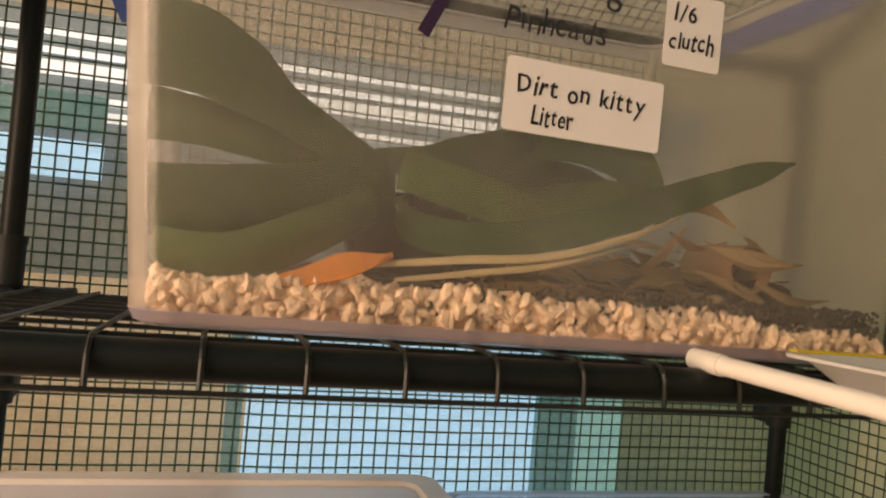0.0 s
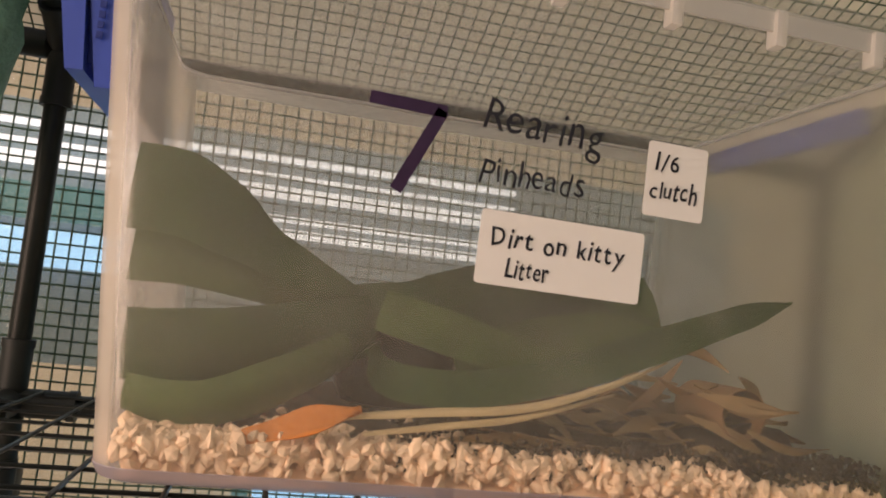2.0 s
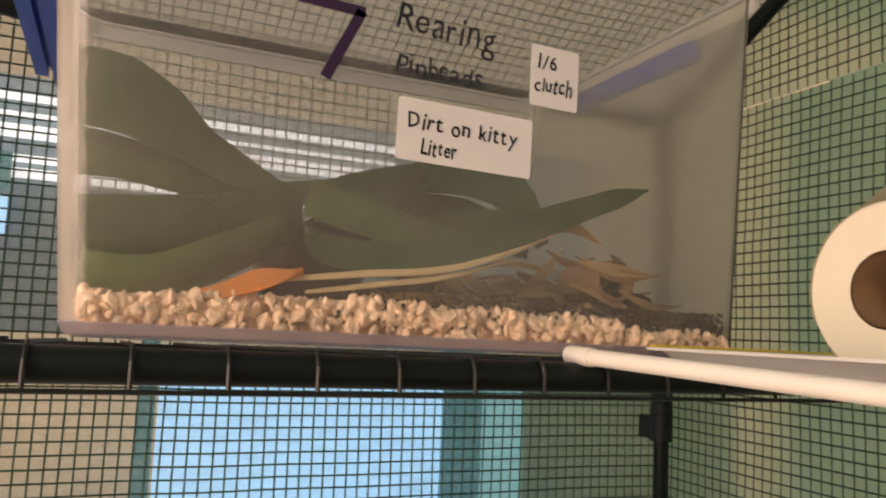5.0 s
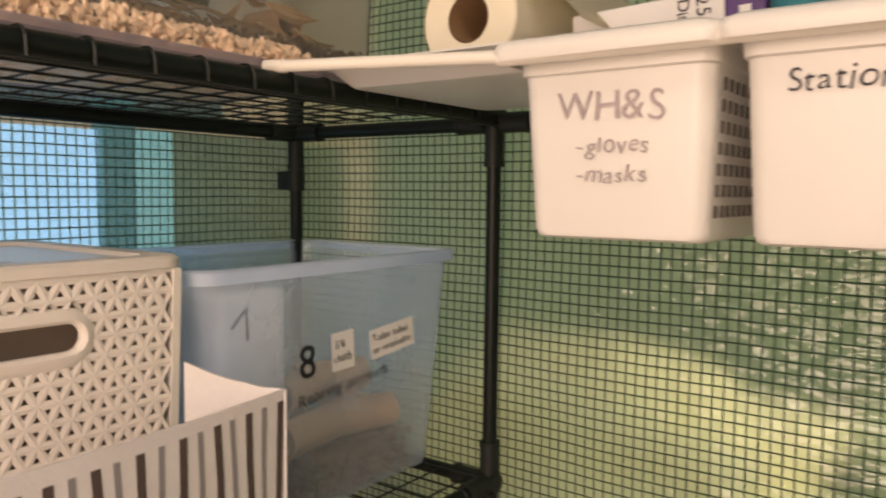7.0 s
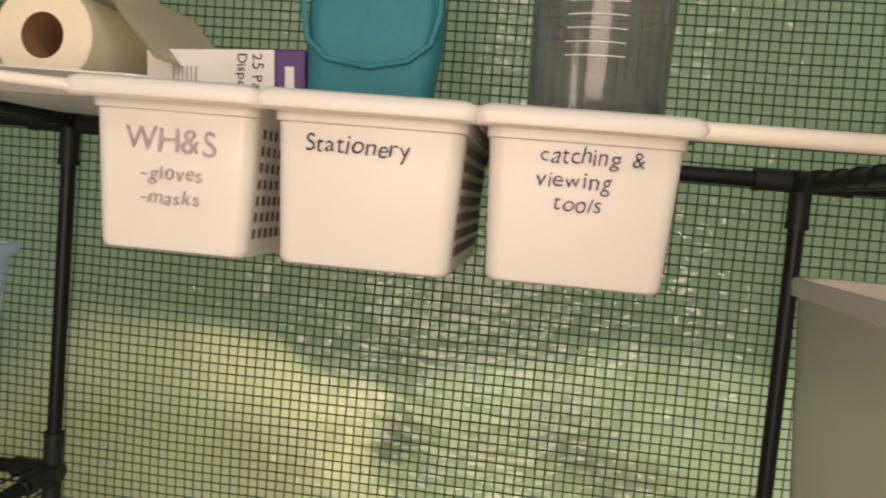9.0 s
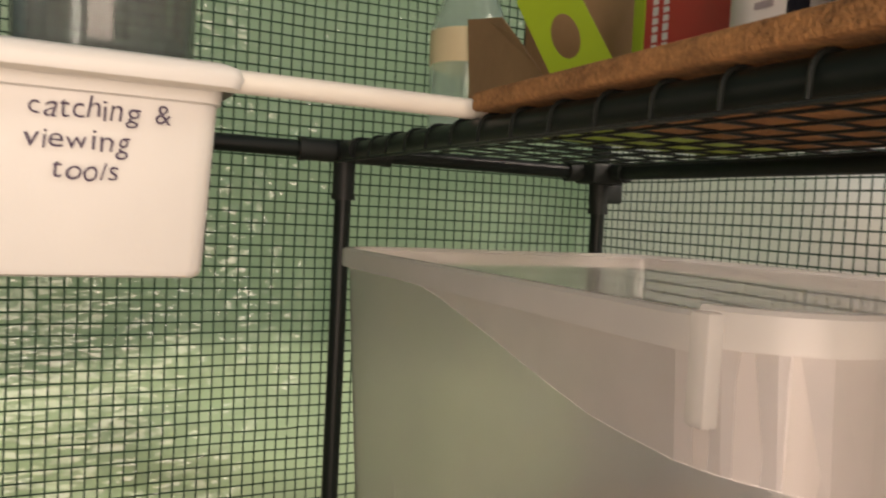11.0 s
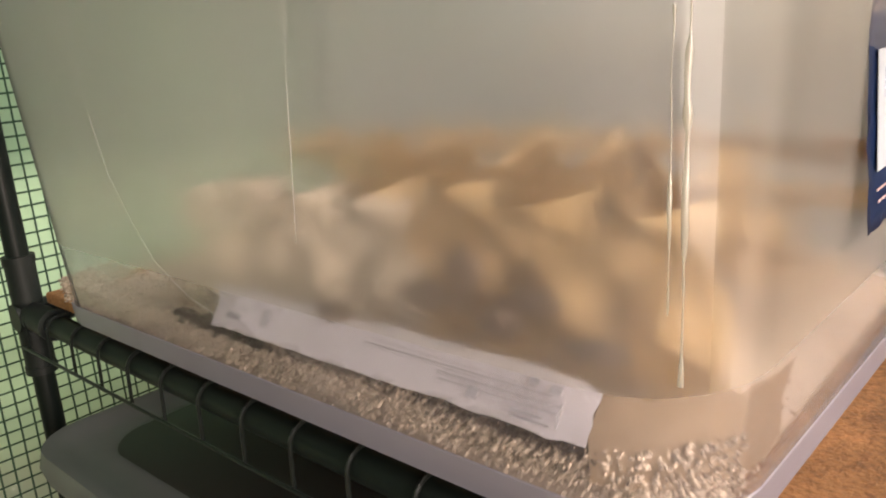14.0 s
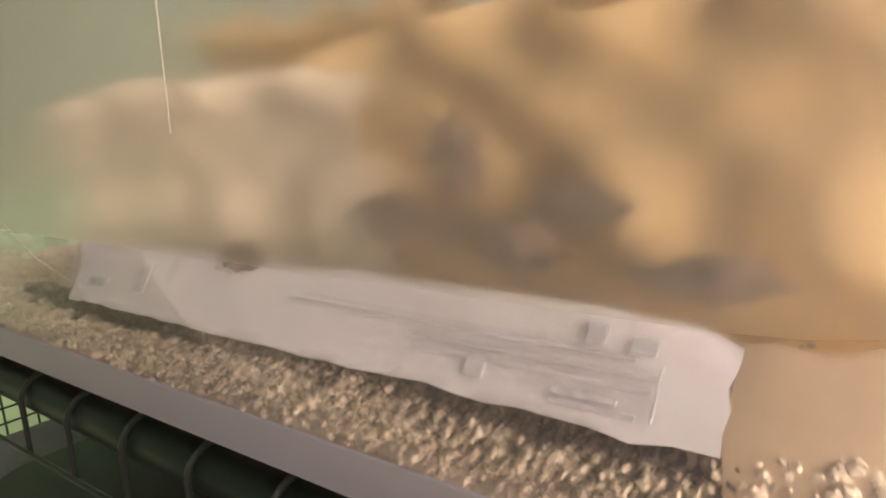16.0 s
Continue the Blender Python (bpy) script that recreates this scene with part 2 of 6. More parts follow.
LEAF = mat("thick_green_leaf", (0.026, 0.066, 0.014), 0.28, vary=0.45, scale=35, bump=0.1, bump_scale=60)
# Lighter copy of the leaf green, alternated in place of shading between leaves.
LEAFPALE = mat("paler_green_leaf", (0.062, 0.115, 0.030), 0.35, vary=0.4, scale=35, bump=0.1, bump_scale=60)
LEAFDRY = mat("dry_leaf", (0.36, 0.24, 0.12), 0.7, vary=0.35, scale=60, bump=0.3)
LEAFEDGE = mat("cream_leaf_edge", (0.60, 0.46, 0.26), 0.6, vary=0.2, scale=60)
ORANGE = mat("orange_peel", (0.70, 0.23, 0.04), 0.6, vary=0.15, scale=90, bump=0.4, bump_scale=300)
EGG = mat("egg_carton_pulp", (0.78, 0.60, 0.33), 0.95, vary=0.25, scale=50, bump=0.4)
# Pale pulp, lightened further to carry the lit haze on the tub wall.
EGG_HAZED = mat("haze_paled_pulp", (0.92, 0.84, 0.71), 0.95, vary=0.15, scale=30, bump=0.4)
GREYLID = mat("grey_plastic_lid", (0.17, 0.175, 0.17), 0.45, vary=0.1, scale=30)
DARKLID = mat("dark_wet_lid", (0.035, 0.033, 0.03), 0.35, vary=0.3, scale=20)
GROUND = mat("soil_ground", (0.20, 0.15, 0.10), 0.95, vary=0.4, scale=12, bump=0.5)
STRIPE_BROWN = mat("brown_stripe_cloth", (0.10, 0.07, 0.06), 0.9, vary=0.15, scale=300)
STRIPE_GREY = mat("grey_stripe_cloth", (0.30, 0.28, 0.28), 0.9, vary=0.15, scale=300)
CLOTH = mat("white_cloth", (0.82, 0.78, 0.75), 0.9, vary=0.06, scale=200, bump=0.2, bump_scale=500)
LIDBLUE = mat("glossy_white_lid", (0.80, 0.80, 0.82), 0.25, vary=0.03)
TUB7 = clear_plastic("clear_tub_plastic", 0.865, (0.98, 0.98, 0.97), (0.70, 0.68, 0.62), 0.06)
# Same clear plastic; side made milkier for its haze at a grazing view.
SIDE7 = clear_plastic("grazing_haze_plastic", 0.62, (0.98, 0.97, 0.95), (0.84, 0.79, 0.72), 0.06)
# End is frosted; its darker body tone stands for the dim inside.
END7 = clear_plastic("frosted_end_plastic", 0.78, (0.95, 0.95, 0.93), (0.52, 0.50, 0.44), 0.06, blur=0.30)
RIM8 = clear_plastic("bluish_rim_plastic", 0.50, (0.92, 0.96, 1.0), (0.80, 0.88, 0.97), 0.06, rough=0.25)
RIMP = clear_plastic("frosted_rim_plastic", 0.25, (0.95, 0.95, 0.95), (0.75, 0.74, 0.70), 0.08, rough=0.25)
TUB8 = clear_plastic("bluish_tub_plastic", 0.76, (0.93, 0.97, 1.0), (0.84, 0.91, 1.0), 0.08)
BIGFOOT = clear_plastic("thick_frosted_foot", 0.20, (0.9, 0.9, 0.97), (0.47, 0.46, 0.54), 0.06, rough=0.25)
BIGTUB = clear_plastic("milky_tub_plastic", 0.86, (0.98, 0.965, 0.95), (0.60, 0.575, 0.57), 0.06, blur=0.33, rough=0.07, sharp=0.18)
BIGLOW = clear_plastic("clearer_lower_tub_plastic", 0.93, (0.99, 0.98, 0.985), (0.66, 0.63, 0.66), 0.06, blur=0.09, rough=0.07, sharp=0.3)
BIGEND = clear_plastic("hazy_tub_end_plastic", 0.80, (0.99, 0.975, 0.955), (0.66, 0.61, 0.55), 0.05, blur=0.28, rough=0.07, sharp=0.42)
BIGRIM = clear_plastic("milky_rim_plastic", 0.30, (0.95, 0.95, 0.95), (0.72, 0.71, 0.68), 0.08, rough=0.25)
PITCHER = clear_plastic("smoky_clear_plastic", 0.80, (0.80, 0.82, 0.82), (0.34, 0.34, 0.34), 0.12)
BOTTLE = clear_plastic("clear_bottle", 0.66, (0.86, 0.95, 0.92), (0.72, 0.84, 0.78), 0.16)


def film(name, clear, tint, body, blur=0.0):
    m = clear_plastic(name, clear, tint, body, 0.22, blur=blur, rough=0.05)
    nt = m.node_tree
    # crinkles run along the sheet, finer across
    co = next(n for n in nt.nodes if n.type == 'TEX_COORD')
    mp = nt.nodes.new("ShaderNodeMapping")
    mp.inputs["Scale"].default_value = (0.45, 0.45, 1.5)
    nt.links.new(co.outputs["Object"], mp.inputs["Vector"])
    for n in list(nt.nodes):
        if n.type == 'TEX_NOISE':
            nt.links.new(mp.outputs[0], n.inputs["Vector"])
    for n in nt.nodes:
        if n.type == 'BUMP':
            n.inputs["Strength"].default_value = 1.0
            n.inputs["Distance"].default_value = 0.008
        if n.type == 'TEX_NOISE':
            n.inputs["Scale"].default_value = 60
            n.inputs["Detail"].default_value = 2
    return m


FILM_GREEN = film("green_cover_film", 0.56, (0.80, 0.94, 0.78), (0.43, 0.54, 0.42), 0.5)
# Same cover as elsewhere, toned pale for the brighter light outside this side.
FILM_PALE = film("pale_cover_film", 0.62, (0.97, 0.96, 0.88), (0.80, 0.80, 0.74), 0.65)
# Roof film made hazier and darker, to cut the light from above.
FILM_ROOF = film("hazy_roof_film", 0.45, (0.85, 0.92, 0.86), (0.50, 0.56, 0.46))
FILM_CLEAR = film("clear_cover_film", 0.70, (0.85, 0.92, 0.86), (0.55, 0.62, 0.52))


def glow(name, color, strength):
    m = bpy.data.materials.new(name)
    m.use_nodes = True
    nt = m.node_tree
    b = nt.nodes["Principled BSDF"]
    b.inputs["Base Color"].default_value = (*color, 1)
    b.inputs["Emission Color"].default_value = (*color, 1)
    b.inputs["Emission Strength"].default_value = strength
    return m


SKYGLOW = glow("bright_window_daylight", (0.26, 0.60, 0.95), 1.0)
# Slats emit their own light in place of daylight on the blind.
SLATGLOW = glow("self_lit_blind_slat", (0.80, 0.90, 1.0), 0.9)
# Teal curtain glows by itself, standing in for daylight through the cloth.
TEALGLOW = glow("self_lit_teal_curtain", (0.022, 0.125, 0.14), 0.7)
TANWALL = mat("tan_outer_wall", (0.58, 0.46, 0.32), 0.8, vary=0.2, scale=6)
GREENWALL = mat("green_backdrop_wall", (0.16, 0.25, 0.15), 0.9, vary=0.4, scale=3)
PALEWALL = mat("pale_outer_wall", (0.85, 0.80, 0.70), 0.8, vary=0.08, scale=5)

# ---- the greenhouse: plan ----
XE, XW = 0.60, -0.98           # end frames
YA, YB, YC, YD = 0.66, 0.30, -0.605, -0.96   # posts across
XM = -0.19                      # middle posts
ZU, ZL, ZB = 1.117, 0.655, 0.19              # shelf rails
ZF = 1.1255                     # the near upper rail on the window side sits a little higher
ZE, ZR, YR = 1.43, 1.86, -0.15               # eave, ridge
RP = 0.0095

bm = bmesh.new()
bmesh.ops.create_grid(bm, x_segments=40, y_segments=40, size=30)
for v in bm.verts:
    v.co.z = noise.noise(v.co * 0.3) * 0.02 - 0.01
solo("ground", bm, GROUND, "bare brown soil ground under the greenhouse", "ground", kind="structure")

# frame
frame_thing = thing("greenhouse_frame", (XE, YR, 0), "dark green enamelled steel pipe greenhouse frame with plastic joints", "frame", kind="structure")


def pole(name, a, b, r=RP, m=None):
    bmp = bmesh.new()
    cyl(bmp, a, b, r, 18)
    return part(name, bmp, m or PIPE, frame_thing, smooth=40)


def joint(x, y, z, dirs):
    bmj = bmesh.new()
    for d in dirs:
        d = Vector(d)
        p = Vector((x, y, z))
        cyl(bmj, p - d * 0.013, p + d * 0.052, 0.0125, 18)
        cyl(bmj, p + d * 0.047, p + d * 0.054, 0.0135, 18)
    part("pipe_joint", bmj, JOINT, frame_thing, smooth=40)


for x in (XE, XM, XW):
    for y in (YA, YB, YC, YD):
        top = ZE if y in (YA, YD) else (ZF if y == YB else ZU)
        pole("post", (x, y, 0), (x, y, top))
for y in (YA, YB, YC, YD):
    for z in (ZU, ZL, ZB):
        zz = ZF if (y == YB and z == ZU) else z
        pole("rail", (XW, y, zz), (XE, y, zz))
for x in (XE, XM, XW):
    for z in (ZU, ZL, ZB):
        for a, b in ((YA, YB), (YC, YD)):
            pole("cross_rail", (x, a, z), (x, b, z))
pole("end_rail", (XE, YB, ZU), (XE, YC, ZU))
pole("eave_rail", (XM, YA, ZE), (XE, YA, ZE))
pole("eave_rail", (XW, YD, ZE), (XE, YD, ZE))
pole("ridge_rail", (XW, YR, ZR), (XE, YR, ZR))
for x in (XE, XM, XW):
    for y in (YA, YD):
        pole("rafter", (x, y, ZE), (x, YR, ZR))
for x in (XE, XM, XW):
    ex = [(-1, 0, 0)] if x == XE else ([(1, 0, 0)] if x == XW else [(1, 0, 0), (-1, 0, 0)])
    for y in (YA, YB, YC, YD):
        inner = (0, -1, 0) if y in (YA, YC) else (0, 1, 0)
        for z in (ZU, ZL):
            if y == YB and z == ZU:
                joint(x, y, ZF, ex)
            joint(x, y, z, ([] if y == YB and z == ZU else ex) + [inner, (0, 0, -1)] + ([(0, 0, 1)] if z == ZL or y in (YA, YD) else []) + ([(0, -1, 0)] if (y == YB and x == XE and z == ZU) else []) + ([(0, 1, 0)] if (y == YC and x == XE and z == ZU) else []))
    for y in (YA, YD):
        joint(x, y, ZE, ex + [(0, 0, -1), Vector((0, YR - y, ZR - ZE)).normalized()])
# cover clips on the rear posts
for x, y, s in ((XE, YA, 1), (XM, YA, 1), (XE, YD, -1)):
    bm = bmesh.new()
    zc_ = 1.046 if s > 0 else 1.092
    cyl(bm, (x, y, zc_ - 0.016), (x, y, zc_ + 0.016), 0.0135, 18)
    block(bm, x - 0.012, x + 0.012, min(y, y + s * 0.03), max(y, y + s * 0.03), zc_ - 0.014, zc_ + 0.014, 0.002)
    if s < 0:
        block(bm, x - 0.034, x + 0.010, y - 0.014, y + 0.034, zc_ + 0.010, zc_ + 0.036, 0.003)
    part("cover_clip", bm, JOINT, frame_thing, smooth=40)

# cover: film sheets with a woven thread grid
CELL = 0.0125
CREASE = 0.803


def wave(p):
    w = 0.006 * noise.noise(p * 3.1) + 0.0028 * noise.noise(p * 11.0)
    if p.x > XE:
        # upright folds, and one level crease in the end sheet
        w += 0.0022 * noise.noise((p.y * 34, p.z * 4, 1.0)) * max(0.0, noise.noise((p.y * 5, p.z * 5, 9.0)) + 0.3)
        if -0.56 < p.y < -0.28:
            w += 0.005 * math.exp(-((p.z - CREASE - 0.02 * p.y) / 0.008) ** 2)
    return w


def cover(name, origin, ux, uy, w, h, nrm, film_mat, label, cell=CELL):
    """A sheet from origin along ux and uy, slack and wavy, and its threads a little inside."""
    o, ux, uy, nrm = Vector(origin), Vector(ux), Vector(uy), Vector(nrm)
    bmf = bmesh.new()
    fine = 0.011 if o.x > XE and abs(nrm.x) > 0.5 else 0.03
    nu, nv = max(2, int(w / fine)), max(2, int(h / fine))
    grid = []
    for j in range(nv + 1):
        row = []
        for i in range(nu + 1):
            p = o + ux * (w * i / nu) + uy * (h * j / nv)
            row.append(bmf.verts.new(p + nrm * (wave(p) - 0.0015)))
        grid.append(row)
    for j in range(nv):
        for i in range(nu):
            bmf.faces.new((grid[j][i], grid[j][i + 1], grid[j + 1][i + 1], grid[j + 1][i]))
    sheet = solo(name, bmf, film_mat, label, "cover", kind="structure", smooth=60)
    sheet.visible_shadow = False
    verts, faces = [], []
    t = 0.00092

    def strip(a, d, side, length):
        n = max(2, int(length / 0.018))
        base = len(verts)
        for k in range(n + 1):
            p = a + d * (length * k / n)
            q = p + nrm * (wave(p) + 0.0006)
            wob = side * 0.0012 * noise.noise(p * 7.0)
            verts.extend((q - side * t + wob, q + nrm * 0.0009 + wob, q + side * t + wob))
        for k in range(n):
            b = base + 3 * k
            faces.extend(((b, b + 1, b + 4, b + 3), (b + 1, b + 2, b + 5, b + 4)))

    for i in range(int(w / cell) + 1):
        strip(o + ux * (i * cell), uy, ux, h)
    for j in range(int(h / cell) + 1):
        strip(o + uy * (j * cell), ux, uy, w)
    me = bpy.data.meshes.new("thread_grid")
    me.from_pydata([tuple(v) for v in verts], [], faces)
    me.materials.append(THREAD)
    g = new("thread_grid", me)
    g.parent = sheet
    tagged(g, "woven green reinforcing threads", kind="stuff")
    return sheet


H0 = 0.02
cover("wall_window_side", (XW - 0.05, YA + 0.03, H0), (1, 0, 0), (0, 0, 1), XE - XW + 0.08, ZE - H0, (0, -1, 0), FILM_CLEAR, "clear plastic greenhouse cover reinforced with green threads")
cover("wall_end", (XE + 0.03, YA + 0.03, H0), (0, -1, 0), (0, 0, 1), YA - YD + 0.06, ZE - H0, (-1, 0, 0), FILM_GREEN, "green crinkled plastic greenhouse cover with thread grid")
cover("wall_pale_side", (XE + 0.03, YD - 0.03, H0), (-1, 0, 0), (0, 0, 1), XE - XW + 0.08, ZE - H0, (0, 1, 0), FILM_PALE, "pale plastic greenhouse cover with a thread grid")
for s, y0 in ((1, YA + 0.03), (-1, YD - 0.03)):
    d = Vector((0, YR - y0, ZR + 0.02 - ZE))
    roof_sheet = cover("roof", (XW - 0.05, y0, ZE), (1, 0, 0), d.normalized(), XE - XW + 0.08, d.length, Vector((0, -s * (ZR + 0.02 - ZE), -abs(YR - y0))).normalized(), FILM_ROOF, "clear plastic greenhouse roof cover with threads")
    roof_sheet.visible_shadow = True


def gable(name, x, n, film_mat, label):
    bmg = bmesh.new()
    y0, y1 = YD - 0.03, YA + 0.03
    k = 24
    lo = [bmg.verts.new((x, y0 + (y1 - y0) * i / k, ZE)) for i in range(k + 1)]
    hi = [bmg.verts.new((x, y0 + (y1 - y0) * i / k, ZE + (ZR + 0.02 - ZE) * (1 - abs(2 * i / k - 1)))) for i in range(1, k)]
    hi = [lo[0]] + hi + [lo[-1]]
    for i in range(k):
        f = [lo[i], lo[i + 1], hi[i + 1], hi[i]]
        f = [v for j, v in enumerate(f) if v not in f[:j]]
        bmg.faces.new(f)
    g = solo(name, bmg, film_mat, label, "cover", kind="structure")
    g.visible_shadow = False
    bmt = bmesh.new()
    rise, half, xt, t = ZR + 0.02 - ZE, (y1 - y0) / 2, x + n * 0.002, 0.00092
    for i in range(1, int((y1 - y0) / CELL)):
        y = y1 - i * CELL
        top_z = ZE + rise * (1 - abs(y - (y0 + half)) / half)
        bmt.faces.new([bmt.verts.new(p) for p in ((xt, y - t, ZE), (xt, y + t, ZE), (xt, y + t, top_z), (xt, y - t, top_z))])
    for j in range(1, int(rise / CELL)):
        z = ZE + j * CELL
        h = half * (1 - j * CELL / rise)
        bmt.faces.new([bmt.verts.new(p) for p in ((xt, y0 + half - h, z - t), (xt, y0 + half + h, z - t), (xt, y0 + half + h, z + t), (xt, y0 + half - h, z + t))])
    part("thread_grid", bmt, THREAD, g, "woven green reinforcing threads")


gable("gable_end", XE + 0.03, -1, FILM_GREEN, "green plastic gable of the greenhouse cover")
gable("gable_door", XW - 0.05, 1, FILM_CLEAR, "clear plastic gable over the doorway")
cover("wall_door_side", (XW - 0.05, YD - 0.03, H0), (0, 1, 0), (0, 0, 1), 0.42, ZE - H0, (1, 0, 0), FILM_CLEAR, "plastic cover beside the open doorway")
cover("wall_door_side", (XW - 0.05, YB, H0), (0, 1, 0), (0, 0, 1), 0.39, ZE - H0, (1, 0, 0), FILM_CLEAR, "plastic cover beside the open doorway")

# ---- outside, seen through the cover ----
def panel(name, x0, x1, y0, y1, z0, z1, m, label):
    b = bmesh.new()
    block(b, x0, x1, y0, y1, z0, z1)
    return solo(name, b, m, label, "backdrop", kind="structure")


panel("outer_wall_window", -2.2, 1.6, 1.25, 1.35, 0, 2.0, TANWALL, "tan outer wall beyond the cover")
panel("outer_window_pane", 0.025, 0.382, 0.84, 0.86, 0.60, 1.115, SKYGLOW, "bright bluish daylight pane behind the cover")
panel("outer_curtain", 0.385, 0.437, 0.83, 0.86, 0.6, 1.16, TEALGLOW, "self-lit dark teal curtain beside the bright pane")
panel("outer_curtain", 0.002, 0.020, 0.83, 0.86, 0.6, 1.13, TEALGLOW, "self-lit dark teal curtain beside the bright pane")
# this pane's own glow stands in for dim daylight beside the curtain
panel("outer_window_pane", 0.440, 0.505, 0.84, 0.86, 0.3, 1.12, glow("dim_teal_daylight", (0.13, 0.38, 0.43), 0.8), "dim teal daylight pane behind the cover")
panel("outer_pale_panel", 0.508, 0.95, 0.84, 0.86, 0.3, 1.12, mat("olive_panel", (0.42, 0.52, 0.36), 0.6, vary=0.2, scale=8), "dull olive panel behind the cover")
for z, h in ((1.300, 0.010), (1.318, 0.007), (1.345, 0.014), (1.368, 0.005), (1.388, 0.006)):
    panel("blind_slat", -0.32, 0.30, 0.84, 0.85, z, z + h, SLATGLOW, "self-lit horizontal blind slat behind the cover")
panel("blind_backing", -0.32, 0.62, 0.86, 0.87, 1.13, 1.42, mat("blue_grey_blind", (0.20, 0.27, 0.30), 0.7, vary=0.1), "blue-grey blind behind the cover")
panel("outer_window_pane", -0.33, -0.15, 0.83, 0.84, 1.235, 1.275, SKYGLOW, "bright bluish daylight pane behind the cover")
panel("outer_curtain", -0.33, -0.15, 0.83, 0.84, 1.285, 1.325, TEALGLOW, "self-lit dark teal panel behind the cover")
# Shapes added outside, coloured bright to put a low glow on the end cover.
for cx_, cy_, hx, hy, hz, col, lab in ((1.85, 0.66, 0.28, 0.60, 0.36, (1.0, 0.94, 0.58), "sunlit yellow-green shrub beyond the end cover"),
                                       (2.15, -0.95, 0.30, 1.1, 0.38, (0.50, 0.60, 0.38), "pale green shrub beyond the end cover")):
    b = bmesh.new()
    bmesh.ops.create_icosphere(b, subdivisions=4, radius=1)
    for v in b.verts:
        k = 1 + 0.35 * noise.noise(v.co * 2.2 + Vector((cy_ * 9, 0, 0))) + 0.15 * noise.noise(v.co * 7)
        v.co = Vector((cx_ + hx * v.co.x * k, cy_ + hy * v.co.y * k, 0.24 + hz * v.co.z * k))
    solo("glow_shape", b, mat("glow_shape_tone", col, 0.9, vary=0.5, scale=9), lab, "backdrop", kind="structure", smooth=60)
# tall green backdrop added to back the translucent end cover
panel("outer_wall_end", 2.6, 2.7, -4.4, 4.0, 0, 5.0, GREENWALL, "dim green backdrop added beyond the end cover")
panel("outer_wall_pale", -2.6, 2.6, -3.1, -3.0, 0, 0.8, PALEWALL, "pale outer wall beyond the cover")


# ---- wire shelves ----
def wire_shelf(y0, y1, z, label, lip=0.023, drop=0.0):
    """Wires along the shelf and across it; the cross wires hook over the front rail at y0."""
    s = 1 if y1 > y0 else -1
    zt = z + RP + 0.0012
    th = thing("wire_shelf", ((XW + XE) / 2, (y0 + y1) / 2, zt), label, "shelf", "wire shelves")
    b = bmesh.new()
    n = 8
    lo = min(y0, y1)
    pts = [(0, y1 - (y0 + y1) / 2, -drop)]
    yy = y0 - (y0 + y1) / 2
    for k in range(6):
        a = radians(90 + 90 * k / 5)
        pts.append((0, yy + s * 0.0115 * math.cos(a), -0.0115 + 0.0115 * math.sin(a)))
    pts.append((0, yy - s * 0.0122, -lip))
    tube(b, pts, 0.0014, 6)
    cross = link_mesh("cross_wire", b, WIRE)
    cross.parent = th
    step = 0.0465
    i = 0
    x = XE - 0.02
    while x > XW + 0.02:
        m = Matrix.Translation((x - (XW + XE) / 2, 0, 0))
        if i == 0:
            cross.matrix_basis = m
        else:
            share("cross_wire", cross.data, th, m)
        x -= step
        i += 1
    b = bmesh.new()
    cyl(b, (-(XE - XW) / 2 + 0.01, 0, -0.0025), ((XE - XW) / 2 - 0.01, 0, -0.0025), 0.0014, 6)
    long = link_mesh("long_wire", b, WIRE)
    long.parent = th
    for k in range(n):
        yk = (y0 + s * 0.02) + (y1 - y0 - s * 0.03) * k / (n - 1) - (y0 + y1) / 2
        m = Matrix.Translation((0, yk, -drop * k / (n - 1)))
        if k == 0:
            long.matrix_basis = m
        else:
            share("long_wire", long.data, th, m)
    share("long_wire", long.data, th, Matrix.Translation((0, yy - s * 0.0135, -lip + 0.003)))
    return th


for z in (ZU, ZL):
    wire_shelf(YB, YA, ZF if z == ZU else z, "dark green wire shelf hooked over the pipe rails", drop=ZF - ZU if z == ZU else 0.0)
    wire_shelf(YC, YD, z, "dark green wire shelf hooked over the pipe rails", 0.036 if z == ZL else 0.023)


# ---- tubs ----
def shell_rings(cx, cy, wb, db, wt, dt, rb, rt, z0, z1, th, foot=0.008):
    """Rings of a drafted tub: outside from the bottom up, over the edge, and down the inside."""
    out = []
    out.append(rrect(cx, cy, wb - 2 * foot, db - 2 * foot, max(rb - foot, 0.004), z0))
    out.append(rrect(cx, cy, wb - 0.6 * foot, db - 0.6 * foot, rb, z0 + foot * 0.3))
    out.append(rrect(cx, cy, wb, db, rb, z0 + foot))
    out.append(rrect(cx, cy, wt, dt, rt, z1))
    out.append(rrect(cx, cy, wt - 2 * th, dt - 2 * th, rt - th, z1))
    out.append(rrect(cx, cy, wb - 2 * th, db - 2 * th, rb - th, z0 + foot))
    out.append(rrect(cx, cy, wb - 2 * th - foot, db - 2 * th - foot, rb - th, z0 + th))
    return out


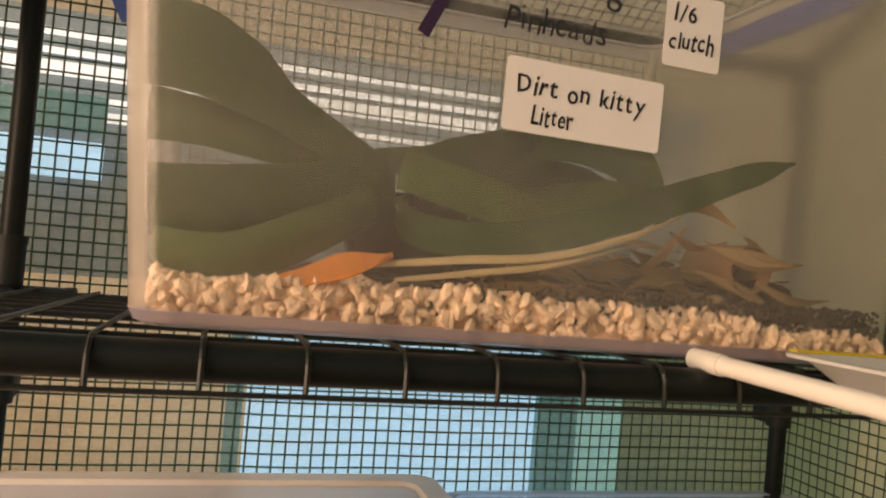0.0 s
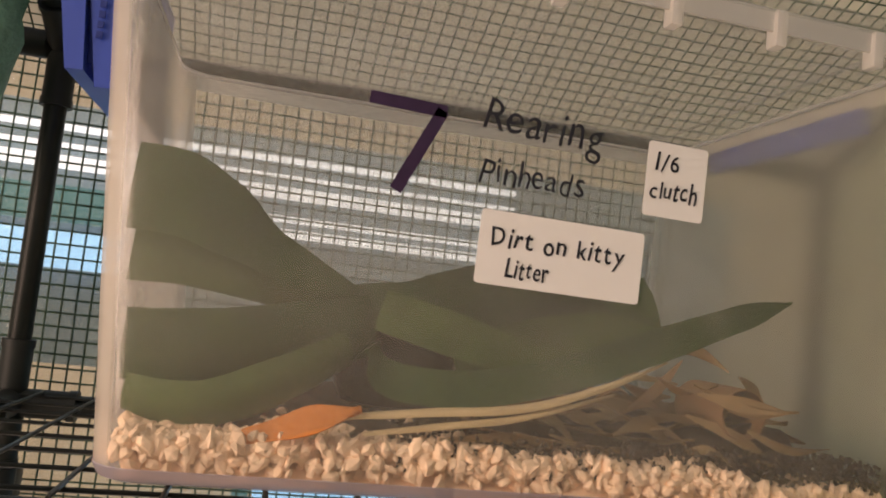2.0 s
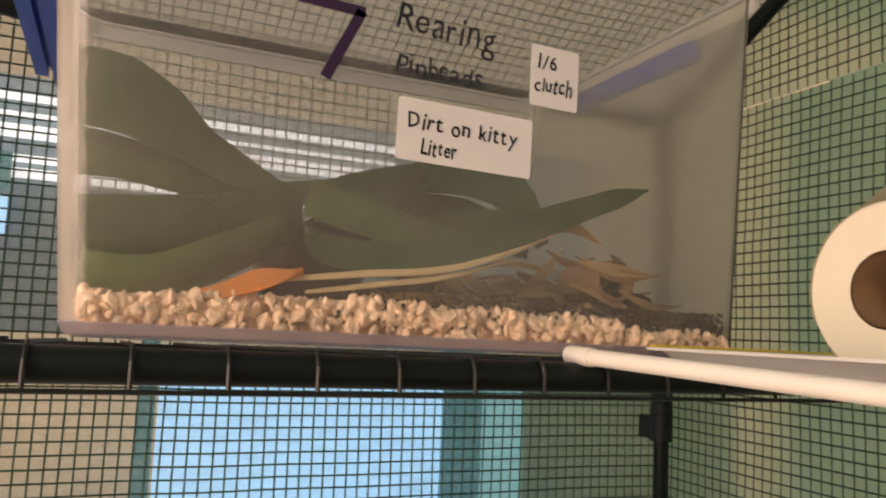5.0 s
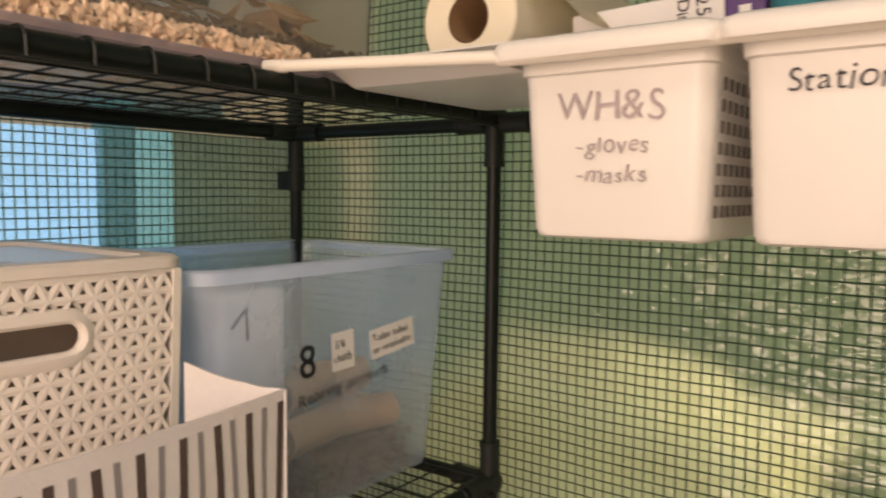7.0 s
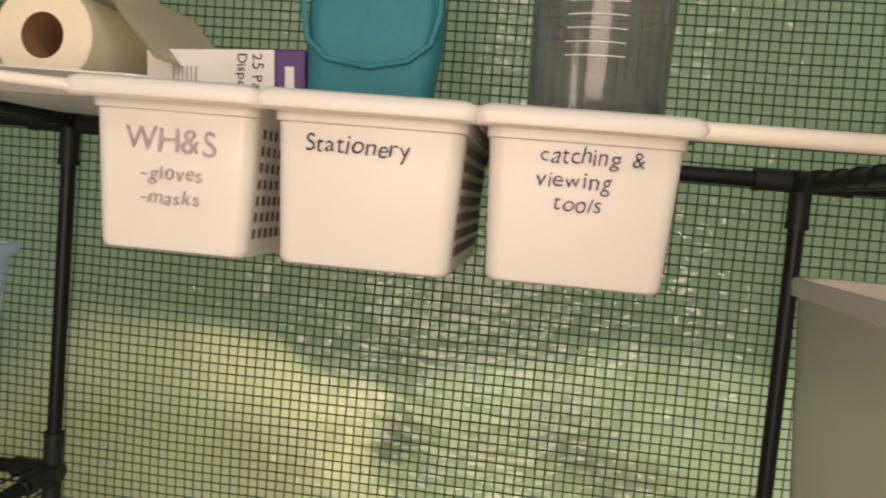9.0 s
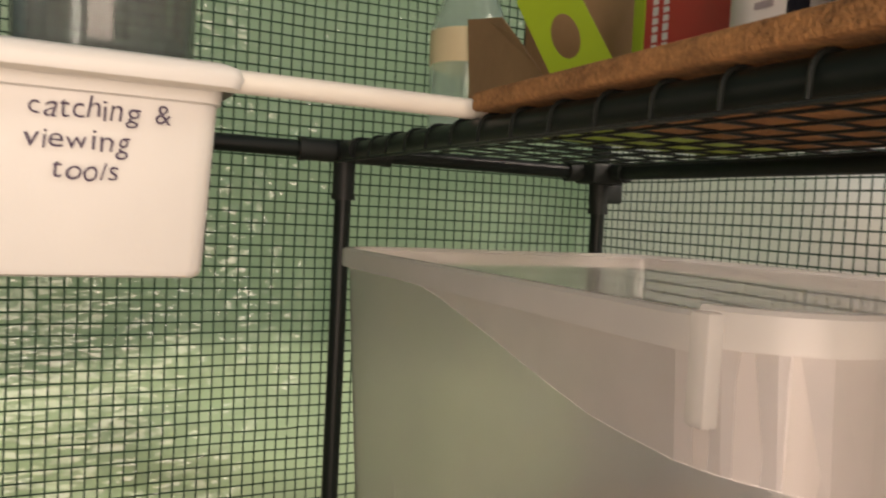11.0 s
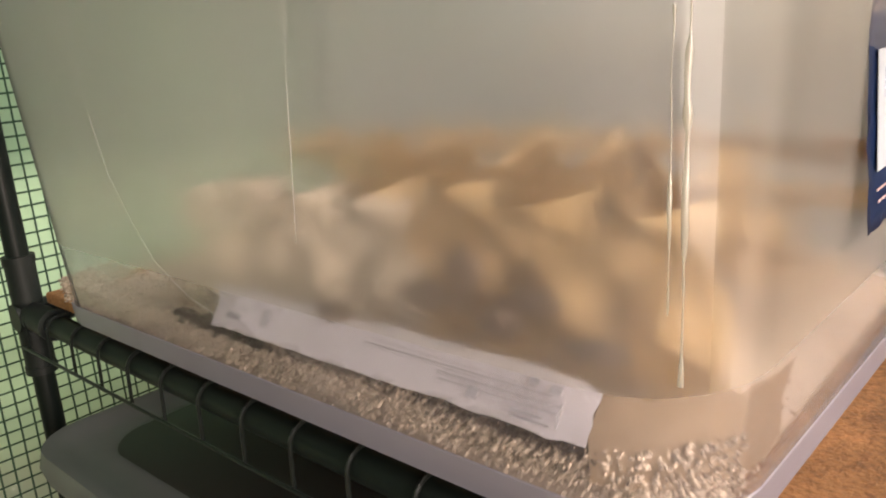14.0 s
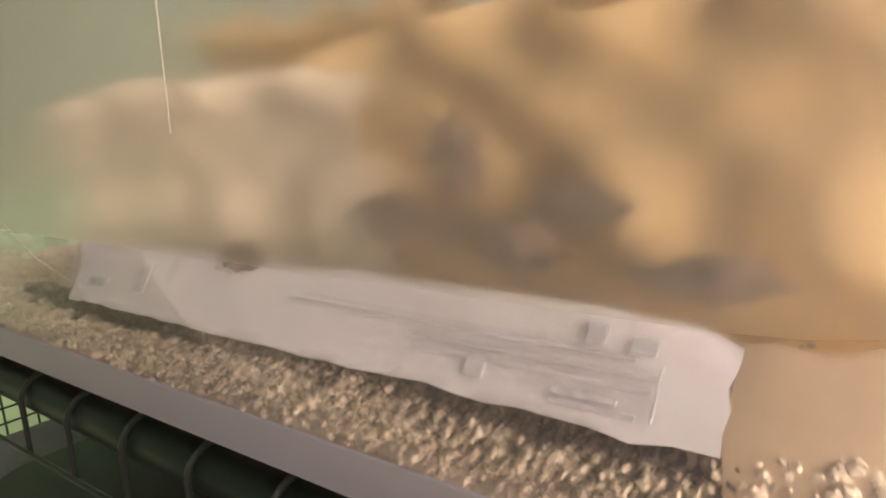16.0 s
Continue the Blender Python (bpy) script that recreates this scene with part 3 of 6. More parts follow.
def band(bm, cx, cy, w, d, r, z0, z1, out, th=0.002):
    """A rim band that stands out from the wall, as an upside-down channel."""
    rings = [rrect(cx, cy, w + 2 * out, d + 2 * out, r + out, z0), rrect(cx, cy, w + 2 * out, d + 2 * out, r + out, z1 - 0.002),
             rrect(cx, cy, w + 2 * out - 0.004, d + 2 * out - 0.004, r + out - 0.002, z1), rrect(cx, cy, w - 0.004, d - 0.004, r, z1),
             rrect(cx, cy, w - 0.004, d - 0.004, r, z1 - th), rrect(cx, cy, w + 2 * out - 2 * th, d + 2 * out - 2 * th, r + out - th, z1 - th),
             rrect(cx, cy, w + 2 * out - 2 * th, d + 2 * out - 2 * th, r + out - th, z0)]
    loft(bm, rings + [rings[0]])


def sheet_label(name, parent, m, w, h, lines, size, ink, label, jag=0.0005):
    """A paper sticker with handwriting, on frame m (its centre)."""
    b = bmesh.new()
    rr = rrect(0, 0, w, h, 0.002, 0.0, 3)
    r2 = [p + Vector((0, 0, 0.0003)) for p in rr]
    loft(b, [rr, r2], True, True)
    b.transform(m)
    st = part(name, b, PAPER, parent, label)
    for s, x, y, sz, wid in lines:
        t = text_bm(s, sz, m @ Matrix.Translation((x, y, 0.0005)), shear=0.12, heavy=sz * 0.006, width=wid)
        part("lettering", t, ink, st)
    return st


# tub 7 on the upper shelf
T7X0, T7X1, T7Y0, T7Y1, T7Z0, T7Z1 = -0.067, 0.395, 0.306, 0.645, 1.1382, 1.432
tcx, tcy = (T7X0 + T7X1) / 2, (T7Y0 + T7Y1) / 2


def lean7(bm_):
    """The near end flares out more than the others."""
    for v in bm_.verts:
        if v.co.x < tcx:
            v.co.x -= 0.014 * max(0.0, (v.co.z - T7Z0) / (T7Z1 - T7Z0)) * min(1.0, (tcx - v.co.x) / 0.2)


tub7 = thing("storage_tub", (tcx, tcy, T7Z0), "clear plastic rearing tub with handwritten labels on the wire shelf", "storage tub")
b = bmesh.new()
loft(b, shell_rings(tcx, tcy, T7X1 - T7X0 - 0.012, T7Y1 - T7Y0 - 0.012, T7X1 - T7X0 + 0.012, T7Y1 - T7Y0 + 0.006, 0.022, 0.028, T7Z0, T7Z1 - 0.012, 0.0018), True, True)
lean7(b)
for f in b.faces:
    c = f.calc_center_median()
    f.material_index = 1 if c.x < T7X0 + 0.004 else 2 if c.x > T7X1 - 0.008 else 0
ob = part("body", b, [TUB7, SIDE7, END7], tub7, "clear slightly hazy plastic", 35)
ob.visible_shadow = False
b = bmesh.new()
band(b, tcx, tcy, T7X1 - T7X0 + 0.012, T7Y1 - T7Y0 + 0.006, 0.028, T7Z1 - 0.022, T7Z1 - 0.008, 0.007)
for k in range(7):
    x = T7X0 + 0.012 + k * 0.064
    block(b, x, x + 0.007, T7Y0 - 0.013, T7Y0 - 0.003, T7Z1 - 0.031, T7Z1 - 0.010, 0.001)
lean7(b)
ob = part("rim", b, RIMP, tub7, "frosted white rim", 35)
ob.visible_shadow = False
b = bmesh.new()
loft(b, [rrect(tcx, tcy, T7X1 - T7X0 + 0.03, T7Y1 - T7Y0 + 0.024, 0.034, T7Z1 - 0.012), rrect(tcx, tcy, T7X1 - T7X0 + 0.03, T7Y1 - T7Y0 + 0.024, 0.034, T7Z1 - 0.002),
         rrect(tcx, tcy, T7X1 - T7X0 + 0.02, T7Y1 - T7Y0 + 0.014, 0.03, T7Z1 + 0.002), rrect(tcx, tcy, T7X1 - T7X0 - 0.03, T7Y1 - T7Y0 - 0.03, 0.02, T7Z1 + 0.002),
         rrect(tcx, tcy, T7X1 - T7X0 - 0.04, T7Y1 - T7Y0 - 0.04, 0.02, T7Z1 - 0.004)], False, True)
lean7(b)
ob = part("lid", b, TUB7, tub7, "clear snap-on lid", 35)
ob.visible_shadow = False
b = bmesh.new()
w7, d7 = T7X1 - T7X0 - 0.012, T7Y1 - T7Y0 - 0.012
loft(b, [rrect(tcx, tcy, w7 - 0.017, d7 - 0.017, 0.018, T7Z0 + 0.0001), rrect(tcx, tcy, w7 - 0.004, d7 - 0.004, 0.022, T7Z0 + 0.0022), rrect(tcx, tcy, w7 + 0.0008, d7 + 0.0008, 0.0224, T7Z0 + 0.008), rrect(tcx, tcy, w7 + 0.0004, d7 + 0.0004, 0.0222, T7Z0 + 0.0085)])
lean7(b)
part("foot", b, BIGFOOT, tub7, "thick frosted foot edge", 35).visible_shadow = False
b = bmesh.new()
block(b, T7X1 + 0.008, T7X1 + 0.018, 0.385, 0.575, 1.392, 1.412, 0.002)
part("clip", b, BLUE, tub7, "blue locking clip", 35)
b = bmesh.new()
for x0_, x1_, zb_ in ((-0.117, -0.1035, 1.339), (-0.1015, -0.087, 1.3315)):
    lo = [Vector((x, y, zb_)) for x, y in ((x0_ + 0.010, 0.358), (x1_ + 0.006, 0.356), (x1_ + 0.006, 0.56), (x0_ + 0.010, 0.56))]
    hi = [Vector((x, y, 1.440)) for x, y in ((x0_ - 0.008, 0.358), (x1_ - 0.004, 0.356), (x1_ - 0.004, 0.56), (x0_ - 0.008, 0.56))]
    loft(b, [lo, hi], True, True)
block(b, -0.127, -0.086, 0.362, 0.556, 1.425, 1.4405, 0.002)
cl7 = part("clip", b, BLUE, tub7, "blue locking clip", 35)
b = bmesh.new()
block(b, -0.108, -0.094, 0.3655, 0.555, 1.345, 1.43, 0.001)
part("web", b, BLUE, cl7)
b = bmesh.new()
for k in range(7):
    block(b, -0.0935, -0.0905, 0.3545, 0.3560, 1.357 + k * 0.0055, 1.3605 + k * 0.0055)
part("mark", b, mat("deep_blue_plastic", (0.012, 0.03, 0.20), 0.4), cl7, "moulded marks")

FY = T7Y0 - 0.0035
fr7 = lambda x, z, tilt=0.0: facing(x, FY - (z - T7Z0) * 0.030 + 0.0085, z, (0, -1, 0), tilt)
sheet_label("sticker", tub7, fr7(0.1575, 1.270, -1.0), 0.092, 0.0385, [("Dirt on kitty", -0.0395, 0.0005, 0.0150, 0.076), ("Litter", -0.030, -0.0145, 0.0150, 0.025)], 0.014, INK, "white handwritten sticker")
sheet_label("sticker", tub7, fr7(0.2185, 1.3190, -1.0), 0.036, 0.041, [("1/6", -0.013, 0.005, 0.0135, 0.015), ("clutch", -0.0150, -0.011, 0.0150, 0.029)], 0.014, INK, "small white handwritten sticker")
part("lettering", text_bm("Rearing", 0.0255, fr7(0.107, 1.3300, -2.0), shear=0.10, heavy=-0.0001, width=0.069), INK, tub7)
part("lettering", text_bm("Pinheads", 0.0200, fr7(0.108, 1.3035, -1.5), shear=0.08, heavy=-0.00012, width=0.059), INK, tub7)
b = bmesh.new()
m7 = fr7(0.066, 1.316)
for a, c in (((-0.0185, 0.0215), (0.0215, 0.0200)), ((0.0195, 0.0205), (-0.0005, -0.0235))):
    a, c = Vector((*a, 0)), Vector((*c, 0))
    d = (c - a).normalized()
    nn = Vector((-d.y, d.x, 0)) * 0.0033
    q = [b.verts.new(m7 @ (p + Vector((0, 0, 0.0004)))) for p in (a - nn, c - nn, c + nn, a + nn)]
    b.faces.new(q)
part("numeral", b, PURPLE_INK, tub7, "large purple marker seven")

# tub 8 on the lower shelf
T8X0, T8X1, T8Y0, T8Y1, T8Z0, T8Z1 = 0.222, 0.585, 0.375, 0.655, 0.668, 0.955
cx8, cy8 = (T8X0 + T8X1) / 2 + 0.01, (T8Y0 + T8Y1) / 2
tub8 = thing("storage_tub", (cx8, cy8, T8Z0), "open bluish translucent plastic tub with handwritten labels on the lower shelf", "storage tub")
b = bmesh.new()
loft(b, shell_rings(cx8, cy8, 0.345, 0.262, 0.405, 0.285, 0.02, 0.026, T8Z0, T8Z1 - 0.004, 0.002), True, True)
part("body", b, TUB8, tub8, "bluish translucent plastic", 35).visible_shadow = False
b = bmesh.new()
band(b, cx8, cy8, 0.405, 0.285, 0.026, T8Z1 - 0.014, T8Z1, 0.010)
part("rim", b, RIM8, tub8, "frosted rim", 35).visible_shadow = False

# big tub on the lower shelf, other side
GX0, GX1, GY0, GY1, GZ0, GZ1 = -0.040, 0.492, -0.955, -0.585, 0.6775, 1.018
gcx, gcy = (GX0 + GX1) / 2, (GY0 + GY1) / 2
big = thing("storage_tub", (gcx, gcy, GZ0), "large milky translucent plastic tub with black handles on a cork board", "storage tub")
b = bmesh.new()
def sag(bm_):
    """The old tub leans: its rim is a little higher at the near end, and the far end flares."""
    for v in bm_.verts:
        k = max(0.0, (v.co.z - GZ0) / (GZ1 - GZ0))
        v.co.z += (gcx - v.co.x) * 0.008 * k
        if v.co.x > gcx:
            v.co.x += 0.012 * k - 0.004 * (1 - k)


loft(b, shell_rings(gcx, gcy, GX1 - GX0 - 0.03, GY1 - GY0, GX1 - GX0, GY1 - GY0 + 0.035, 0.045, 0.055, GZ0, GZ1 - 0.004, 0.0012, 0.010), True, True)
sag(b)
bmesh.ops.bisect_plane(b, geom=b.verts[:] + b.edges[:] + b.faces[:], plane_co=(0, 0, 0.7425), plane_no=(0, 0, 1))
for f in b.faces:
    c = f.calc_center_median()
    f.material_index = 1 if c.x < GX0 + 0.013 else 2 if c.z < 0.7425 else 0
part("body", b, [BIGTUB, BIGEND, BIGLOW], big, "milky translucent plastic", 35).visible_shadow = False
b = bmesh.new()
fw, fd = GX1 - GX0 - 0.03, GY1 - GY0
loft(b, [rrect(gcx, gcy, fw - 0.016, fd - 0.016, 0.04, GZ0 + 0.0002), rrect(gcx, gcy, fw + 0.0012, fd + 0.0012, 0.045, GZ0 + 0.006), rrect(gcx, gcy, fw + 0.003, fd + 0.0032, 0.045, GZ0 + 0.020), rrect(gcx, gcy, fw + 0.002, fd + 0.0022, 0.045, GZ0 + 0.0205)])
part("foot", b, BIGFOOT, big, "thick frosted foot band", 35).visible_shadow = False
for pts_, w_ in (([(0.134, -0.5728, 0.935), (0.140, -0.5745, 0.890), (0.148, -0.5763, 0.855), (0.155, -0.578, 0.810), (0.160, -0.5793, 0.777)], 0.00022),
                 ([(0.346, -0.5755, 0.888), (0.343, -0.577, 0.84), (0.333, -0.5785, 0.798), (0.318, -0.580, 0.772), (0.300, -0.581, 0.750), (0.270, -0.5825, 0.733), (0.236, -0.5835, 0.724)], 0.00016)):
    b = bmesh.new()
    tube(b, pts_, w_, 6)
    part("scratch", b, RIMP, big, "fine bright scratch line", 60)
# glint on the rounded near corner, drawn as thin bright streaks
GLINT = clear_plastic("corner_glint_plastic", 0.35, (0.98, 0.97, 0.92), (0.90, 0.86, 0.74), 0.45, rough=0.05)
for off, z0_, z1_, w_ in ((0.003, 0.748, 0.866, 0.0012), (0.0065, 0.772, 0.862, 0.0006)):
    b = bmesh.new()
    pts_ = []
    for i in range(22):
        z = z0_ + (z1_ - z0_) * i / 21
        k = (z - GZ0) / (GZ1 - GZ0)
        pts_.append((GX0 + 0.015 * (1 - k) + 0.0115 + off, GY1 + 0.0175 * k - 0.0125 + off * 0.8 + 0.0012 * noise.noise((z * 60, off, 0)), z))
    tube(b, pts_, [w_ * (0.12 + 2.2 * abs(noise.noise((p[2] * 75, off * 99, 3)))) for p in pts_], 8)
    part("corner_glint", b, GLINT, big, "broken bright streak drawn as the glint on the corner", 60)
b = bmesh.new()
band(b, gcx, gcy, GX1 - GX0, GY1 - GY0 + 0.035, 0.055, GZ1 - 0.017, GZ1, 0.006)
for xc in (-0.001, -0.0035):
    bmesh.ops.bisect_plane(b, geom=b.verts[:] + b.edges[:] + b.faces[:], plane_co=(xc, 0, 0), plane_no=(1, 0, 0))
for v in b.verts:
    if v.co.x < -0.003:
        v.co.z += 0.0032
block(b, -0.015, -0.004, -0.568, -0.559, GZ1 - 0.046, GZ1 + 0.001, 0.002)
sag(b)
part("rim", b, BIGRIM, big, "thick frosted rim", 35).visible_shadow = False

# ---- boards on the other side's shelves ----
b = bmesh.new()
block(b, -0.70, 0.575, -0.955, -0.612, ZL + 0.0122, ZL + 0.0222, 0.002)
solo("cork_board", b, CORK, "brown cork board laid on the lower wire shelf", "board")
b = bmesh.new()
block(b, -0.60, 0.262, -0.955, -0.590, ZU + 0.0122, ZU + 0.0262, 0.003)
solo("cork_board", b, CORK, "brown cork board laid on the upper wire shelf", "board")

# ---- white pipe and hanging baskets ----
# a telescopic rod: the thin tube slides in the thick one
pa, pj, pb = Vector((0.2385, 0.309, 1.1393)), Vector((0.2680, 0.085, 1.1312)), Vector((0.284, -0.635, 1.1343))
pt = thing("white_pipe", pa, "white telescopic plastic rod laid across the shelf rails", "pipe")
for name, p, q, r in (("thin_tube", pa, pj, 0.0052), ("thick_tube", pj, pb, 0.0078), ("end_cap", pb, pb + (pb - pj).normalized() * 0.012, 0.0092), ("end_cap", pa, pa + (pj - pa).normalized() * 0.022, 0.0060)):
    b = bmesh.new()
    cyl(b, p, q, r, 24)
    part(name, b, PVC, pt, smooth=40)


SLOT_SHADE = mat("painted_slot_shade", (0.10, 0.09, 0.08), 0.9)


BXF = 0.288
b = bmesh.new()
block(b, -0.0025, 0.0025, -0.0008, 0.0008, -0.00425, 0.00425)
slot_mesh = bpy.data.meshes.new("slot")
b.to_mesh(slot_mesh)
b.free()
slot_mesh.materials.append(SLOT_SHADE)


def basket(y0, y1, zb, label):
    zt = 1.1398
    xf, xb_ = BXF, 0.574
    cx, cy = (xf + xb_) / 2, (y0 + y1) / 2
    w, d = xb_ - xf, y0 - y1
    th = thing("hanging_basket", (cx, cy, zb), label, "basket", "hanging baskets")
    b = bmesh.new()
    loft(b, shell_rings(cx, cy, w - 0.02, d - 0.024, w, d - 0.012, 0.012, 0.014, zb, zt - 0.01, 0.0025, 0.006), True, True)
    part("body", b, WHITE, th, smooth=35)
    b = bmesh.new()
    rr = [rrect(cx, cy, w + 0.055, d + 0.004, 0.010, zt - 0.0135), rrect(cx, cy, w + 0.060, d + 0.010, 0.012, zt - 0.007), rrect(cx, cy, w + 0.056, d + 0.006, 0.012, zt - 0.001), rrect(cx, cy, w + 0.044, d - 0.006, 0.012, zt + 0.002),
          rrect(cx, cy, w - 0.01, d - 0.02, 0.012, zt), rrect(cx, cy, w - 0.01, d - 0.02, 0.012, zt - 0.012)]
    loft(b, rr)
    part("rim", b, WHITE, th, "rolled rim", 50)
    b = bmesh.new()
    loft(b, [rrect(cx, cy, w + 0.001, d - 0.014, 0.014, zt - 0.0225), rrect(cx, cy, w + 0.006, d - 0.009, 0.014, zt - 0.0215), rrect(cx, cy, w + 0.007, d - 0.007, 0.014, zt - 0.010)])
    part("collar", b, WHITE, th, smooth=35)
    # dark blocks on the two sides, standing for slots and their inner shade
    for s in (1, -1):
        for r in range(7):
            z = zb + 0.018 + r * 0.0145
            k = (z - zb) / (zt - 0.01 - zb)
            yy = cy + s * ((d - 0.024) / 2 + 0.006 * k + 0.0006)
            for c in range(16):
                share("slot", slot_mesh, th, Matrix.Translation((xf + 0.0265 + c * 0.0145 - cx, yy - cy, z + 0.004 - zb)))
    return th


bw = basket(0.085, -0.073, 0.997, "white plastic basket with faded handwriting, hung from a pipe")
bs = basket(-0.078, -0.250, 0.998, "white plastic basket marked for stationery, hung from a pipe")
bc = basket(-0.256, -0.424, 1.001, "white plastic basket marked for catching tools, hung from a pipe")


def basket_text(parent, s, y, z, size, wid, ink, shear=0.12):
    part("lettering", text_bm(s, size, facing(BXF + 0.0065 - (z - 1.0) * 0.07, y, z, (-1, 0, 0)), shear=shear, heavy=size * -0.006, width=wid), ink, parent)


basket_text(bw, "WH&S", 0.047, 1.084, 0.0290, 0.083, GREY_INK, 0)
basket_text(bw, "-gloves", 0.032, 1.0595, 0.0185, 0.056, GREY_INK)
basket_text(bw, "-masks", 0.032, 1.0385, 0.0185, 0.055, GREY_INK)
basket_text(bs, "Stationery", -0.112, 1.0945, 0.0205, 0.090, INK)
basket_text(bc, "catching &", -0.305, 1.1015, 0.0190, 0.084, PURPLE_INK)
basket_text(bc, "viewing", -0.303, 1.082, 0.0190, 0.062, PURPLE_INK)
basket_text(bc, "tools", -0.319, 1.0635, 0.0185, 0.039, PURPLE_INK)

# white tray and paper towel roll
tray = thing("white_tray", (0.43, 0.17, 1.130), "thin white plastic tray with a yellow edge lying over the rail", "tray")
b = bmesh.new()
tx, ty, tw, td = 0.432, 0.168, 0.276, 0.268
loft(b, [rrect(tx, ty, tw - 0.050, td - 0.050, 0.012, 1.1268), rrect(tx, ty, tw - 0.040, td - 0.040, 0.014, 1.1274), rrect(tx, ty, tw - 0.004, td - 0.004, 0.018, 1.1442), rrect(tx, ty, tw + 0.012, td + 0.012, 0.02, 1.1448),
         rrect(tx, ty, tw + 0.012, td + 0.012, 0.02, 1.1466), rrect(tx, ty, tw - 0.006, td - 0.006, 0.018, 1.1466), rrect(tx, ty, tw - 0.044, td - 0.044, 0.014, 1.1292), rrect(tx, ty, tw - 0.054, td - 0.054, 0.012, 1.1286)], True, True)
part("sheet", b, WHITE, tray, smooth=40)
b = bmesh.new()
block(b, 0.300, 0.560, 0.3005, 0.308, 1.1468, 1.1482, 0.0005)
part("edge", b, YELLOW, tray, "yellow edge")
b = bmesh.new()
for k, (xx, yy, an) in enumerate(((0.40, 0.13, 70), (0.412, 0.105, 60), (0.405, 0.085, 75), (0.43, 0.075, 50))):
    block(b, -0.010, 0.010, -0.0006, 0.0006, 1.1262, 1.1266, m=Matrix.Translation((xx, yy, 0)) @ Matrix.Rotation(radians(an), 4, 'Z'))
part("writing", b, INK, tray, "scrawled pen marks")

roll = thing("paper_towel_roll", (0.46, 0.167, 1.1345), "white paper towel roll lying on its side on the tray", "paper towel")
b = bmesh.new()
RC = Vector((0.345, 0.167, 1.1835))
L = Vector((0.235, 0.0, 0))
ro, ri = 0.049, 0.0215
seg = 48


def circ(x, r, k):
    a = k * math.tau / seg
    return Vector((x, RC.y + r * math.cos(a), RC.z + r * math.sin(a)))


rings = [[circ(RC.x, ri, k) for k in range(seg)], [circ(RC.x, ro - 0.002, k) for k in range(seg)], [circ(RC.x + 0.002, ro, k) for k in range(seg)], [circ(RC.x + L.x, ro, k) for k in range(seg)], [circ(RC.x + L.x, ri, k) for k in range(seg)]]
loft(b, rings)
part("roll", b, TISSUE, roll, smooth=40)
b = bmesh.new()
loft(b, [[circ(RC.x + 0.001, ri, k) for k in range(seg)], [circ(RC.x + L.x, ri, k) for k in range(seg)], [circ(RC.x + L.x, ri - 0.001, k) for k in range(seg)], [circ(RC.x + 0.001, ri - 0.001, k) for k in range(seg)]])
part("core", b, CARD, roll, "brown cardboard core", 40)


# ---- inside tub 7 ----
def chunks(n, region, size, flat=0.7, seed=1):
    """Many small uneven stones as plain vertex and face lists."""
    rnd = random.Random(seed)
    ico = bmesh.new()
    bmesh.ops.create_icosphere(ico, subdivisions=1, radius=1)
    base = [v.co.copy() for v in ico.verts]
    tri = [tuple(v.index for v in f.verts) for f in ico.faces]
    ico.free()
    verts, faces = [], []
    for _ in range(n):
        c = Vector(region(rnd))
        s = size * rnd.uniform(0.6, 1.35)
        q = Euler((rnd.uniform(0, 6), rnd.uniform(0, 6), rnd.uniform(0, 6))).to_matrix()
        k = len(verts)
        sx, sy, sz = rnd.uniform(0.8, 1.45), rnd.uniform(0.7, 1.1), rnd.uniform(0.7, 1.1) * flat
        for p in base:
            j = rnd.uniform(0.74, 1.18)
            verts.append(c + q @ (Vector((p.x * sx * j, p.y * sy * j, p.z * sz * j)) * s))
        faces.extend(tuple(k + i for i in f) for f in tri)
    return verts, faces


def pebbles(name, n, region, size, m, label, category, seed=1):
    v, f = chunks(n, region, size, seed=seed)
    me = bpy.data.meshes.new(name)
    me.from_pydata([tuple(p) for p in v], [], f)
    me.materials.append(m)
    return tagged(new(name, me), label, category, kind="stuff")


def litter_at(r):
    x = r.uniform(T7X0 + 0.016, T7X1 - 0.018)
    y = T7Y0 + 0.0105 + abs(r.gauss(0, 0.035))
    y = min(y, T7Y1 - 0.02)
    h = 0.017 - 0.006 * max(0, (x - 0.2) / 0.18) + 0.010 * noise.noise((x * 18, y * 9, 0)) + 0.006 * max(0, 1 - abs(x - 0.10) / 0.05)
    return (x, y, T7Z0 + 0.007 + r.random() ** 0.6 * h)


pebbles("kitty_litter", 4300, litter_at, 0.0040, LITTER, "pale tan clay litter chunks on the tub floor", "litter", 3)


pebbles("soil_crumbs", 2600, lambda r: (0.375 - 0.29 * r.random() ** 1.5, T7Y0 + 0.012 + abs(r.gauss(0, 0.03)), T7Z0 + 0.014 + 0.020 * r.random()), 0.0016, DIRT, "dark soil crumbs strewn over the litter", "soil", 21)


